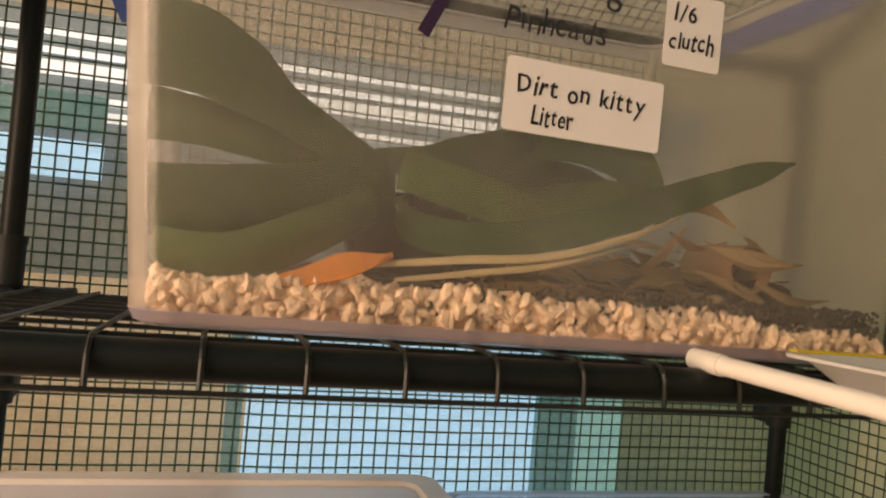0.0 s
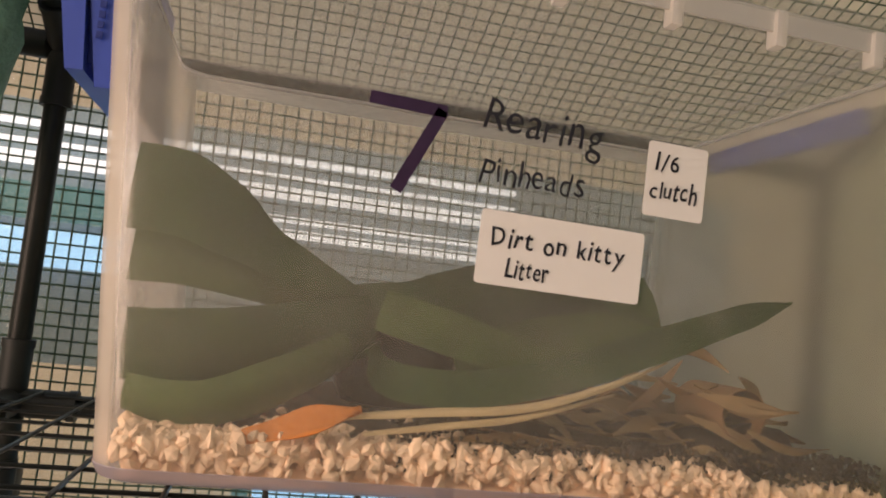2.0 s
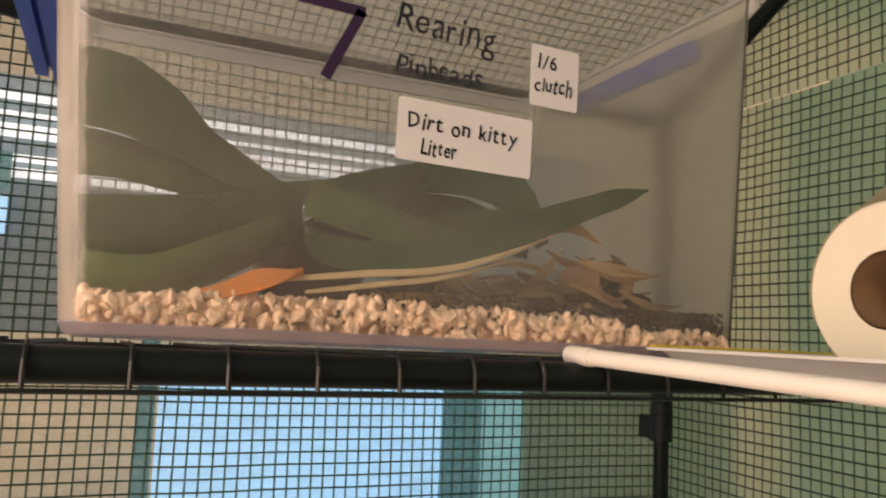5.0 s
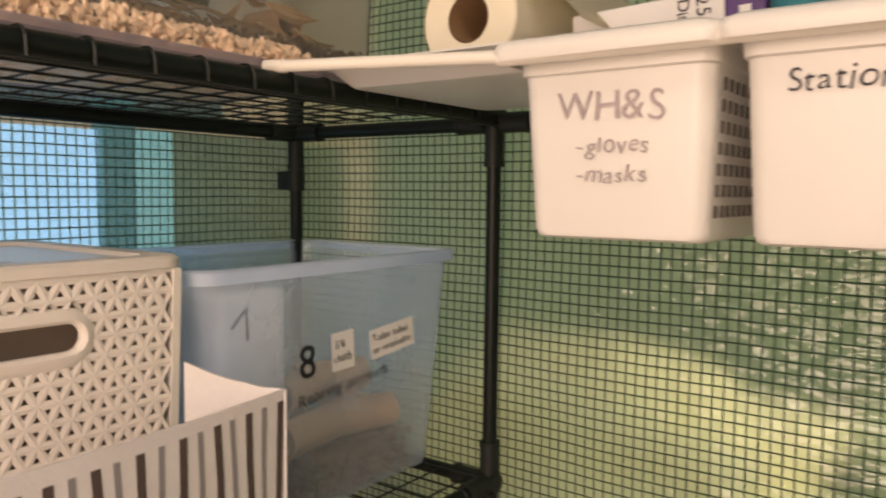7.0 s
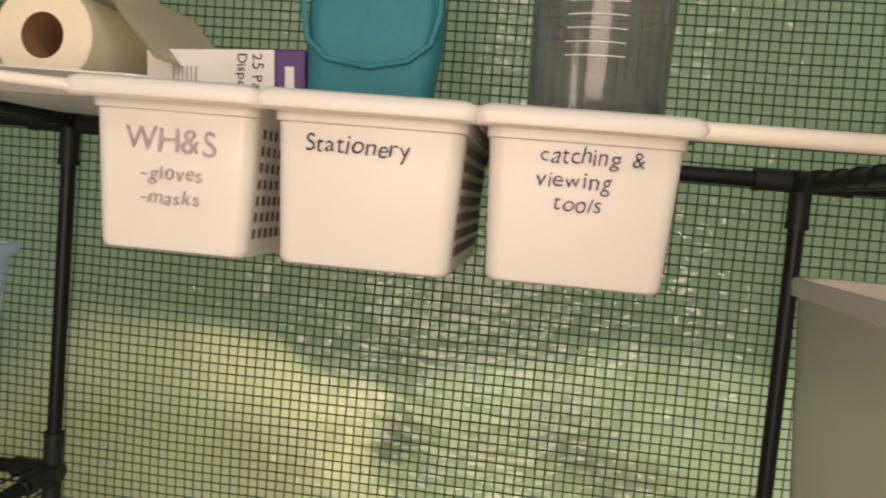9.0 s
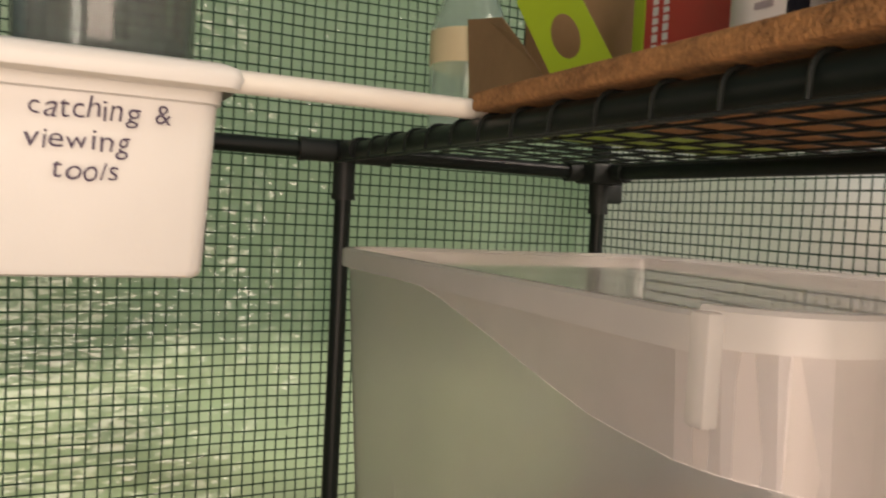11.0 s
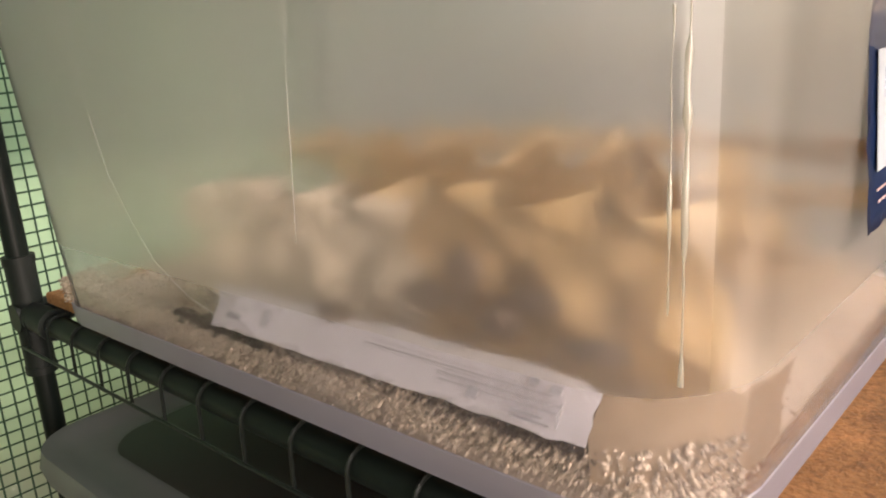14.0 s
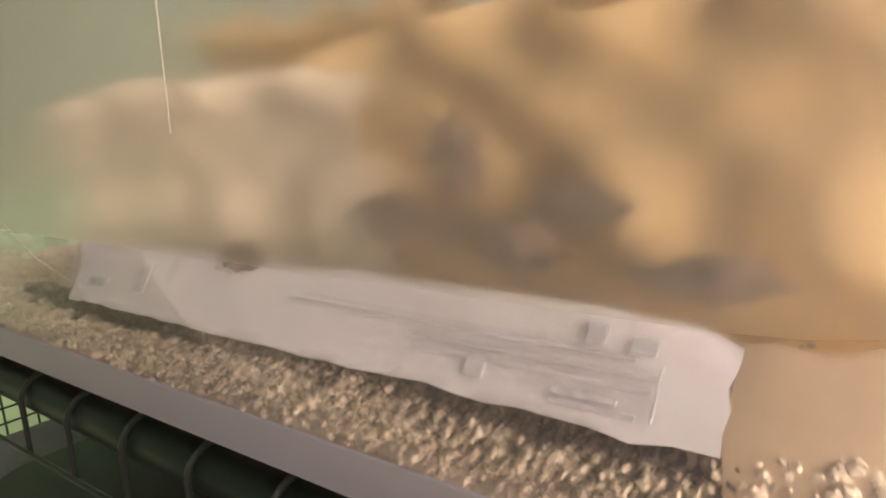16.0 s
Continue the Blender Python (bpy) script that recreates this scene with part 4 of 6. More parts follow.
def mound(name, x0, x1, y0, y1, z0, hfun, m, label, category, n=60):
    b_ = bmesh.new()
    g = []
    for j in range(n // 2 + 1):
        row = []
        for i in range(n + 1):
            x, y = x0 + (x1 - x0) * i / n, y0 + (y1 - y0) * j / (n // 2)
            edge = min(i, n - i, 3) / 3 * min(j, n // 2 - j, 2) / 2
            row.append(b_.verts.new((x, y, z0 + max(0.0, hfun(x, y)) * edge)))
        g.append(row)
    for j in range(n // 2):
        for i in range(n):
            b_.faces.new((g[j][i], g[j][i + 1], g[j + 1][i + 1], g[j + 1][i]))
    return solo(name, b_, m, label, category, smooth=50)


mound("litter_bed", T7X0 + 0.018, T7X1 - 0.02, T7Y0 + 0.011, T7Y1 - 0.015, T7Z0 + 0.003,
      lambda x, y: 0.013 - 0.004 * max(0, (x - 0.2) / 0.18) + 0.006 * noise.noise((x * 18, y * 9, 0)), LITTER, "tan clay litter bed on the tub floor", "litter")
mound("soil", T7X0 + 0.018, T7X1 - 0.02, T7Y0 + 0.03, T7Y1 - 0.015, T7Z0 + 0.004,
      lambda x, y: 0.022 + 0.016 * noise.noise((x * 14, y * 14, 2)) + 0.006 * noise.noise((x * 60, y * 60, 2)) + (0.012 if 0.14 < x < 0.34 else 0), DIRT, "dark crumbly soil over the litter", "soil")


def blade(pts, widths, side, fold=0.25, thick=0.0016, n=26):
    """A long leaf along a smooth line, folded along its middle, with a real thickness. side: the way its width runs."""
    P = [Vector(p) for p in pts]
    b_ = bmesh.new()
    rows = []

    def at(t):
        k = min(int(t), len(P) - 2)
        f = t - k
        p0, p1, p2, p3 = P[max(k - 1, 0)], P[k], P[k + 1], P[min(k + 2, len(P) - 1)]
        return 0.5 * ((2 * p1) + (p2 - p0) * f + (2 * p0 - 5 * p1 + 4 * p2 - p3) * f * f + (3 * p1 - p0 - 3 * p2 + p3) * f ** 3)

    def wid(t):
        k = min(int(t), len(widths) - 2)
        f = t - k
        f = f * f * (3 - 2 * f)
        return widths[k] * (1 - f) + widths[k + 1] * f

    for i in range(n + 1):
        t = (len(P) - 1) * i / n
        c = at(t)
        d = (at(min(t + 0.05, len(P) - 1)) - at(max(t - 0.05, 0))).normalized()
        s = Vector(side)
        s = (s - d * s.dot(d)).normalized()
        nn = d.cross(s)
        w = max(wid(t), 0.0006)
        top, bot = [], []
        for u in (-1, -0.6, 0, 0.6, 1):
            q = c + s * (w * u) + nn * (w * fold * abs(u) + 0.0012 * noise.noise(c * 40 + Vector((u, 0, 0))))
            top.append(b_.verts.new(q + nn * thick * (1.1 - abs(u)) ))
            bot.append(b_.verts.new(q - nn * thick * (1.1 - abs(u))))
        rows.append((top, bot))
    for (t0, b0), (t1, b1) in zip(rows, rows[1:]):
        for k in range(4):
            b_.faces.new((t0[k], t0[k + 1], t1[k + 1], t1[k]))
            b_.faces.new((b0[k + 1], b0[k], b1[k], b1[k + 1]))
        b_.faces.new((b0[0], t0[0], t1[0], b1[0]))
        b_.faces.new((t0[4], b0[4], b1[4], t1[4]))
    for t0, b0 in (rows[0], rows[-1]):
        b_.faces.new(list(t0) + list(b0)[::-1])
    return b_


plant = thing("leafy_plant", (0.08, 0.40, 1.165), "cut green plant with broad strap leaves lying on the litter", "plant")
V = (0, 0, 1)
part("leaf", blade([(0.062, 0.39, 1.236), (0.014, 0.38, 1.256), (-0.020, 0.372, 1.275), (-0.044, 0.37, 1.284), (-0.068, 0.37, 1.285)], [0.008, 0.013, 0.021, 0.024, 0.024], V, 0.14), LEAF, plant, smooth=60)
part("leaf", blade([(0.080, 0.41, 1.226), (0.02, 0.395, 1.238), (-0.030, 0.385, 1.246), (-0.065, 0.38, 1.248)], [0.014, 0.012, 0.013, 0.015], V, 0.15), LEAFPALE, plant, smooth=60)
part("leaf", blade([(0.075, 0.385, 1.222), (0.03, 0.37, 1.210), (-0.014, 0.36, 1.202), (-0.060, 0.36, 1.200)], [0.018, 0.021, 0.021, 0.019], (0.1, 0, 1), 0.2), LEAF, plant, smooth=60)
part("leaf", blade([(0.06, 0.36, 1.208), (0.02, 0.345, 1.186), (-0.020, 0.345, 1.172), (-0.055, 0.35, 1.176)], [0.012, 0.014, 0.013, 0.010], (0.1, -0.3, 1), 0.25), LEAFPALE, plant, smooth=60)
part("leaf", blade([(0.045, 0.40, 1.240), (0.085, 0.395, 1.240), (0.115, 0.40, 1.246), (0.15, 0.41, 1.262), (0.18, 0.43, 1.268)], [0.003, 0.009, 0.013, 0.009, 0.004], V, 0.2), LEAF, plant, smooth=60)
part("leaf", blade([(0.066, 0.335, 1.212), (0.078, 0.335, 1.196), (0.12, 0.335, 1.194), (0.17, 0.335, 1.205), (0.23, 0.338, 1.227), (0.29, 0.345, 1.250), (0.330, 0.35, 1.264)], [0.007, 0.010, 0.010, 0.010, 0.010, 0.008, 0.001], (-0.2, 0.25, 1), 0.3, n=40), LEAF, plant, smooth=60)
part("leaf", blade([(0.075, 0.37, 1.232), (0.12, 0.37, 1.222), (0.17, 0.37, 1.212), (0.21, 0.37, 1.214)], [0.012, 0.013, 0.010, 0.003], (0.25, 0, 1), 0.25), LEAFPALE, plant, smooth=60)
part("leaf", blade([(0.12, 0.42, 1.225), (0.16, 0.43, 1.262), (0.205, 0.43, 1.272), (0.25, 0.42, 1.262), (0.275, 0.41, 1.222)], [0.006, 0.012, 0.014, 0.016, 0.006], V, 0.2), LEAF, plant, smooth=60)
part("leaf", blade([(0.13, 0.40, 1.205), (0.18, 0.41, 1.222), (0.23, 0.41, 1.232), (0.27, 0.405, 1.235)], [0.010, 0.014, 0.014, 0.005], V, 0.2), LEAFPALE, plant, smooth=60)
part("leaf", blade([(0.056, 0.325, 1.176), (0.10, 0.322, 1.182), (0.15, 0.322, 1.188), (0.20, 0.328, 1.203), (0.240, 0.335, 1.220)], [0.0016, 0.0024, 0.0024, 0.0020, 0.0006], (0, 0.5, 1), 0.2), LEAFEDGE, plant, "cream dried leaf strip", 60)
part("leaf", blade([(0.066, 0.320, 1.169), (0.105, 0.320, 1.1755), (0.150, 0.322, 1.183), (0.205, 0.329, 1.199)], [0.0012, 0.0019, 0.0018, 0.0006], (0, 0.5, 1), 0.2), LEAFEDGE, plant, "cream dried leaf strip", 60)
part("leaf", blade([(0.10, 0.46, 1.225), (0.16, 0.465, 1.236), (0.22, 0.46, 1.238), (0.285, 0.45, 1.225)], [0.014, 0.024, 0.024, 0.010], V, 0.15), LEAF, plant, smooth=60)
# black bowl glimpsed behind the leaves
b = bmesh.new()
prof = [(0.020, 1.166), (0.034, 1.170), (0.044, 1.196), (0.046, 1.222), (0.0445, 1.222), (0.042, 1.198), (0.030, 1.173)]
loft(b, [[Vector((0.10 + r * math.cos(k * math.tau / 28), 0.455 + r * math.sin(k * math.tau / 28), z)) for k in range(28)] for r, z in prof], True, True)
solo("black_dish", b, BLACK, "glossy black plastic dish behind the leaves", "dish", smooth=40)
orange = blade([(-0.010, 0.326, 1.156), (0.014, 0.323, 1.163), (0.040, 0.321, 1.171), (0.064, 0.322, 1.181)], [0.0006, 0.0055, 0.0095, 0.0012], (0, 0.75, 0.65), 0.5, 0.003)
solo("orange_peel", orange, ORANGE, "curved piece of orange peel on the litter", "food scrap", smooth=60)
# dry leaf litter on the far side of the tub
rnd = random.Random(5)
for k in range(60):
    x = rnd.uniform(0.14, 0.345)
    y = rnd.uniform(0.325, 0.42)
    z = 1.165 + rnd.random() ** 1.6 * (0.055 if x > 0.24 else 0.025)
    a = rnd.uniform(-0.35, 0.25) if k % 4 else rnd.uniform(-1, 1)
    L = rnd.uniform(0.012, 0.045)
    d = Vector((math.cos(a), rnd.uniform(-0.3, 0.3), math.sin(a) * 0.6))
    c = Vector((x, y, z))
    bend = Vector((0, 0, rnd.uniform(-0.006, 0.012)))
    solo("dry_leaf", blade([c - d * L, c + bend, c + d * L], [0.001, rnd.uniform(0.002, 0.007), 0.0008], (0, rnd.uniform(-1, 1), rnd.uniform(0.2, 1)), 0.35, 0.0006, 10), LEAFDRY if k % 5 else CARD,
         "curled brown dry leaf lying in the tub", "leaf", "dry leaves", smooth=60)
b = bmesh.new()
loft(b, [[Vector((0.300 + r * math.cos(k * math.tau / 20), y, 1.193 + r * math.sin(k * math.tau / 20))) for k in range(20)] for r, y in ((0.0145, 0.345), (0.0155, 0.345), (0.0155, 0.40), (0.0145, 0.40), (0.0145, 0.345))])
solo("cardboard_tube", b, CARD, "short brown cardboard tube among dry leaves", "tube", smooth=40)

# loose sheet of the paper towel roll
b = bmesh.new()
prof = [(RC.y + (ro + 0.0004) * math.cos(radians(a)), RC.z + (ro + 0.0004) * math.sin(radians(a))) for a in (-20, 0, 20, 38, 50)]
prof += [(0.180, 1.232), (0.160, 1.244), (0.145, 1.2535), (0.140, 1.2555), (0.135, 1.2535), (0.120, 1.240), (0.102, 1.221), (0.086, 1.203), (0.070, 1.185), (0.056, 1.170)]
x0, x1, nx = RC.x + 0.0005, RC.x + 0.233, 10
g = []
for i in range(nx + 1):
    x = x0 + (x1 - x0) * i / nx
    g.append([b.verts.new((x, y + 0.0025 * noise.noise((x * 20, j, 0)) * (j > 5), z + 0.0025 * noise.noise((x * 20, j, 4)) * (j > 5))) for j, (y, z) in enumerate(prof)])
for A, B in zip(g, g[1:]):
    for j in range(len(prof) - 1):
        b.faces.new((A[j], A[j + 1], B[j + 1], B[j]))
bmesh.ops.solidify(b, geom=b.faces[:], thickness=0.0006)
part("loose_sheet", b, TISSUE, roll, "loose lifted paper sheet", 60)

# ---- cream woven-look basket on the lower shelf ----
wb = thing("woven_basket", (-0.03, 0.50, 0.668), "cream plastic woven-look basket with a flat lid", "basket")
WX0, WX1, WZ0, WZ1 = -0.245, 0.190, 0.6685, 0.961


def wy(z):
    return 0.386 - 0.016 * (z - WZ0) / (WZ1 - WZ0)


b = bmesh.new()
side = 0.0185
hh = side * math.sqrt(3) / 2
verts, faces = [], []
rows = round((WZ1 - 0.003 - WZ0 - 0.012) / hh)
hh = (WZ1 - 0.003 - WZ0 - 0.012) / rows
th_ = 0.0028
SX0, SX1, SZ0, SZ1 = -0.022, 0.106, 0.892, 0.932
for r in range(rows):
    z0 = WZ0 + 0.012 + r * hh
    for c in range(int((WX1 - WX0 - 0.008) / (side / 2)) - 1):
        xa = WX0 + 0.004 + c * side / 2
        upw = (r + c) % 2 == 0
        t3 = [(xa, z0), (xa + side, z0), (xa + side / 2, z0 + hh)] if upw else [(xa, z0 + hh), (xa + side / 2, z0), (xa + side, z0 + hh)]
        cxx, czz = sum(p[0] for p in t3) / 3, sum(p[1] for p in t3) / 3
        if SX0 < cxx < SX1 and SZ0 < czz < SZ1:
            continue
        k = len(verts)
        ins = [(cxx + (x - cxx) * 0.36, czz + (z - czz) * 0.36) for x, z in t3]
        for dy in (0, th_):
            for x, z in t3 + ins:
                verts.append((x, wy(z) + dy + (0.0007 if dy == 0 and (x, z) in ins else 0), z))
        for i in range(3):
            j = (i + 1) % 3
            faces.append((k + i, k + j, k + 3 + j, k + 3 + i))
            faces.append((k + 3 + i, k + 3 + j, k + 9 + j, k + 9 + i))
            faces.append((k + 6 + j, k + 6 + i, k + 9 + i, k + 9 + j))
me = bpy.data.meshes.new("lattice_front")
me.from_pydata([(x + 0.03, y - 0.50, z - 0.668) for x, y, z in verts], [], faces)
me.materials.append(CREAM)
lf = new("lattice_front", me)
lf.parent = wb
tagged(lf, "front wall pierced by small triangles")
b = bmesh.new()


def slot_ring(x0, x1, z0, z1, y, n=10):
    r = (z1 - z0) / 2
    out = []
    for cx_, a0 in ((x1 - r, -90), (x0 + r, 90)):
        for k in range(n + 1):
            a = radians(a0 + 180 * k / n)
            zz = (z0 + z1) / 2 + r * math.sin(a)
            out.append(Vector((cx_ + r * math.cos(a), y + wy(zz) - wy(0.92), zz)))
    return out


y9 = wy(0.92)
loft(b, [slot_ring(-0.026, 0.112, 0.886, 0.936, y9 + 0.001), slot_ring(-0.022, 0.108, 0.889, 0.933, y9 - 0.001), slot_ring(-0.016, 0.104, 0.897, 0.926, y9 - 0.002), slot_ring(-0.012, 0.100, 0.900, 0.923, y9 + 0.001), slot_ring(-0.012, 0.100, 0.900, 0.923, y9 + 0.006), slot_ring(-0.026, 0.112, 0.886, 0.936, y9 + 0.005)])
part("handle_slot", b, CREAM, wb, "smooth rim round the handle hole", 40)
b = bmesh.new()
for x0_, x1_, y0_, y1_ in ((WX0, WX0 + 0.004, 0.389, 0.645), (WX1 - 0.004, WX1, 0.389, 0.645), (WX0, WX1, 0.645, 0.656)):
    b = bmesh.new()
    block(b, x0_, x1_, y0_, y1_, WZ0, WZ1, 0.0015)
    part("wall", b, CREAM, wb, smooth=40)
b = bmesh.new()
block(b, WX0 + 0.012, WX1 - 0.012, 0.386, 0.65, WZ0, WZ0 + 0.008, 0.002)
block(b, WX0, WX1, 0.384, 0.396, WZ0, WZ0 + 0.018, 0.003)
part("base", b, CREAM, wb, smooth=40)
b = bmesh.new()
zt_l = WZ0 + 0.012 + rows * hh
block(b, WX0, WX1, wy(0.95), wy(0.95) + 0.004, zt_l - 0.001, WZ1, 0.001)
part("top_rail", b, CREAM, wb, smooth=40)
for xa, xb in ((WX0 - 0.001, WX0 + 0.006), (WX1 - 0.007, WX1 + 0.001)):
    b = bmesh.new()
    foot = [(xa, wy(WZ0) - 0.001), (xb, wy(WZ0) - 0.001), (xb, 0.392), (xa, 0.392)]
    head = [(xa, wy(WZ1) - 0.001), (xb, wy(WZ1) - 0.001), (xb, 0.392), (xa, 0.392)]
    loft(b, [[Vector((x, y, WZ0 + 0.001)) for x, y in foot], [Vector((x, y, WZ1 - 0.0005)) for x, y in head]], True, True)
    part("corner_post", b, CREAM, wb)
b = bmesh.new()
# lining as one block; its brown also carries the shade inside
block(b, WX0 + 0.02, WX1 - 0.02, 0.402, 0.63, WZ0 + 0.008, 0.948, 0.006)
part("lining", b, mat("shade_toned_lining", (0.30, 0.24, 0.19), 0.9, vary=0.4, scale=25), wb, "folded lining, toned dark for the shade behind the lattice")
b = bmesh.new()
wcx, wcy, ww, wd = (WX0 + 0.197) / 2, 0.5165, 0.197 - WX0 + 0.006, 0.295
loft(b, [rrect(wcx, wcy, ww - 0.01, wd - 0.01, 0.02, 0.9595), rrect(wcx, wcy, ww, wd, 0.024, 0.9615), rrect(wcx, wcy, ww, wd, 0.024, 0.969), rrect(wcx, wcy, ww - 0.006, wd - 0.006, 0.022, 0.972),
         rrect(wcx, wcy, ww - 0.05, wd - 0.05, 0.02, 0.972), rrect(wcx, wcy, ww - 0.056, wd - 0.056, 0.02, 0.966)], True, True)
lid = part("lid", b, CREAM, wb, "flat lid with a raised rim", 40)
b = bmesh.new()
block(b, wcx - ww / 2 + 0.03, wcx + ww / 2 - 0.03, wcy - wd / 2 + 0.03, wcy + wd / 2 - 0.03, 0.9665, 0.9685)
part("panel", b, LIDBLUE, lid, "glossy white lid panel")
b = bmesh.new()
for k, (xx, yy, an) in enumerate(((0.035, 0.44, 20), (0.045, 0.445, -35), (0.058, 0.45, 10), (0.066, 0.45, -15))):
    block(b, -0.0008, 0.0008, -0.016, 0.016, 0.9686, 0.969, m=Matrix.Translation((xx, yy, 0)) @ Matrix.Rotation(radians(an + 60), 4, 'Z'))
part("writing", b, GREY_INK, lid, "faint scrawled marks")

# ---- striped cloth box in front of it ----
sb = thing("striped_box", (0.09, 0.29, 0.668), "open white cloth box with brown and grey stripes", "box")
FR, FL, BR, BL = Vector((0.238, 0.284, 0)), Vector((-0.16, 0.236, 0)), Vector((0.190, 0.364, 0)), Vector((-0.16, 0.345, 0))


def wall(bm_, p, q, zp, zq, th=0.003, n=14, bow=0.004):
    d = (q - p)
    nn = Vector((-d.y, d.x, 0)).normalized()
    front, back = [], []
    for i in range(n + 1):
        t = i / n
        c = p + d * t
        zt_ = zp + (zq - zp) * t - 0.004 * math.sin(t * math.pi) + 0.0015 * noise.noise((t * 6, zp, 0))
        row_f, row_b = [], []
        for j in range(5):
            s = j / 4
            z = 0.6685 + (zt_ - 0.6685) * s
            off = nn * (bow * math.sin(math.pi * t) * math.sin(math.pi * (0.3 + 0.7 * s)))
            row_f.append(bm_.verts.new(Vector((c.x, c.y, z)) - off))
            row_b.append(bm_.verts.new(Vector((c.x, c.y, z)) - off + nn * th))
        front.append(row_f)
        back.append(row_b)
    for i in range(n):
        for j in range(4):
            bm_.faces.new((front[i][j], front[i + 1][j], front[i + 1][j + 1], front[i][j + 1]))
            bm_.faces.new((back[i + 1][j], back[i][j], back[i][j + 1], back[i + 1][j + 1]))
        bm_.faces.new((front[i][4], front[i + 1][4], back[i + 1][4], back[i][4]))


for p, q, zp, zq in ((FL, FR, 0.862, 0.854), (FR, BR, 0.854, 0.876), (BR, BL, 0.720, 0.720), (BL, FL, 0.72, 0.862)):
    b = bmesh.new()
    wall(b, p, q, zp, zq)
    part("wall", b, CLOTH, sb, smooth=60)
b = bmesh.new()
fl = [b.verts.new(Vector((v.x, v.y, 0.671)) ) for v in (FL, FR, BR, BL)]
b.faces.new(fl)
part("floor_panel", b, CLOTH, sb)
n = 22
d = FR - FL
nn = Vector((d.y, -d.x, 0)).normalized()
for k in range(n):
    t0 = (k + 0.2) / n
    t1 = t0 + (0.42 if k % 2 else 0.30) / n
    b = bmesh.new()
    q = []
    for s in range(5):
        z = 0.669 + (0.846 - 0.004 * math.sin(t0 * math.pi) - 0.669) * s / 4
        for t in (t0, t1):
            bow = 0.004 * math.sin(math.pi * t) * math.sin(math.pi * (0.3 + 0.7 * s / 4))
            c = FL + d * (t + 0.004 * math.sin(s * 1.3 + k)) + nn * (bow + 0.0009)
            q.append(b.verts.new((c.x, c.y, z)))
    for s in range(4):
        b.faces.new((q[2 * s], q[2 * s + 1], q[2 * s + 3], q[2 * s + 2]))
    part("stripe", b, STRIPE_BROWN if k % 2 else STRIPE_GREY, sb)

# ---- inside and on tub 8 ----
b = bmesh.new()
block(b, 0.266, 0.360, 0.415, 0.52, 0.74, 0.925, 0.012, 3)
wbx = solo("white_container", b, mat("white_translucent_box", (0.75, 0.76, 0.80), 0.4, vary=0.04), "white plastic container inside the bluish tub", "container", smooth=40)
b = bmesh.new()
for a_, c_ in (((0.281, 0.887), (0.300, 0.906)), ((0.300, 0.906), (0.302, 0.872))):
    A, C = Vector((a_[0], 0.4142, a_[1])), Vector((c_[0], 0.4142, c_[1]))
    w = (C - A).normalized().cross(Vector((0, 1, 0))) * 0.0022
    b.faces.new([b.verts.new(p) for p in (A - w, C - w, C + w, A + w)])
part("numeral", b, PURPLE_INK, wbx)
TUBECARD = mat("tan_tube_cardboard", (0.52, 0.32, 0.17), 0.85, vary=0.12, scale=60)
VERM = mat("brown_vermiculite", (0.19, 0.13, 0.085), 0.9, vary=0.4, scale=200, island=True)
pebbles("vermiculite", 6000, lambda r: (r.uniform(0.258, 0.548), r.uniform(0.390, 0.632), 0.674 + r.random() * 0.052), 0.0032, VERM, "brown vermiculite layer in the bluish tub", "vermiculite", 8)
for k, (x, y, z, a) in enumerate(((0.40, 0.425, 0.748, 8), (0.485, 0.425, 0.748, -12), (0.52, 0.48, 0.748, 70), (0.43, 0.47, 0.785, 15), (0.50, 0.49, 0.785, -20), (0.37, 0.50, 0.748, 40))):
    b = bmesh.new()
    rr_ = 0.0215
    m_ = Matrix.Translation((x, y, z)) @ Matrix.Rotation(radians(a), 4, 'Z')
    loft(b, [[m_ @ Vector((xx, r * math.cos(j * math.tau / 24), r * math.sin(j * math.tau / 24))) for j in range(24)] for r, xx in ((rr_, -0.05), (rr_, 0.05), (rr_ - 0.001, 0.05), (rr_ - 0.001, -0.05), (rr_, -0.05))])
    solo("toilet_tube", b, TUBECARD, "brown cardboard toilet tube lying in the bluish tub", "tube", "toilet tubes", smooth=40)


def f8(x, z, tilt=0.0):
    k = (z - T8Z0) / (T8Z1 - T8Z0)
    return facing(x, cy8 - 0.131 - 0.0115 * k - 0.0012, z, (0, -1, 0), tilt)


sheet_label("sticker", tub8, f8(0.406, 0.850, 3), 0.036, 0.044, [("1/6", -0.012, 0.004, 0.0135, 0.016), ("clutch", -0.015, -0.012, 0.0135, 0.028)], 0.013, INK, "small white handwritten sticker")
sheet_label("sticker", tub8, f8(0.493, 0.852, 6), 0.082, 0.036, [("Toilet tubes", -0.036, 0.003, 0.0125, 0.066), ("on vermiculite", -0.037, -0.011, 0.0115, 0.071)], 0.012, INK, "white handwritten sticker")
part("numeral", text_bm("8", 0.058, f8(0.338, 0.829, -2), heavy=0.0004), INK, tub8, "large black marker eight")
part("lettering", text_bm("Rearing pinheads", 0.019, f8(0.340, 0.797, 5), shear=0.15, heavy=-0.0002, width=0.150), INK, tub8)

# ---- on the white tray and baskets ----
gb = thing("glove_box", (0.43, 0.0, 1.15), "white and purple cardboard dispenser box lying in the basket", "box")
mg = Matrix.Translation((0.47, 0.018, 1.158)) @ Matrix.Rotation(radians(4), 4, 'Z') @ Matrix.Rotation(radians(-4), 4, 'X')
b = bmesh.new()
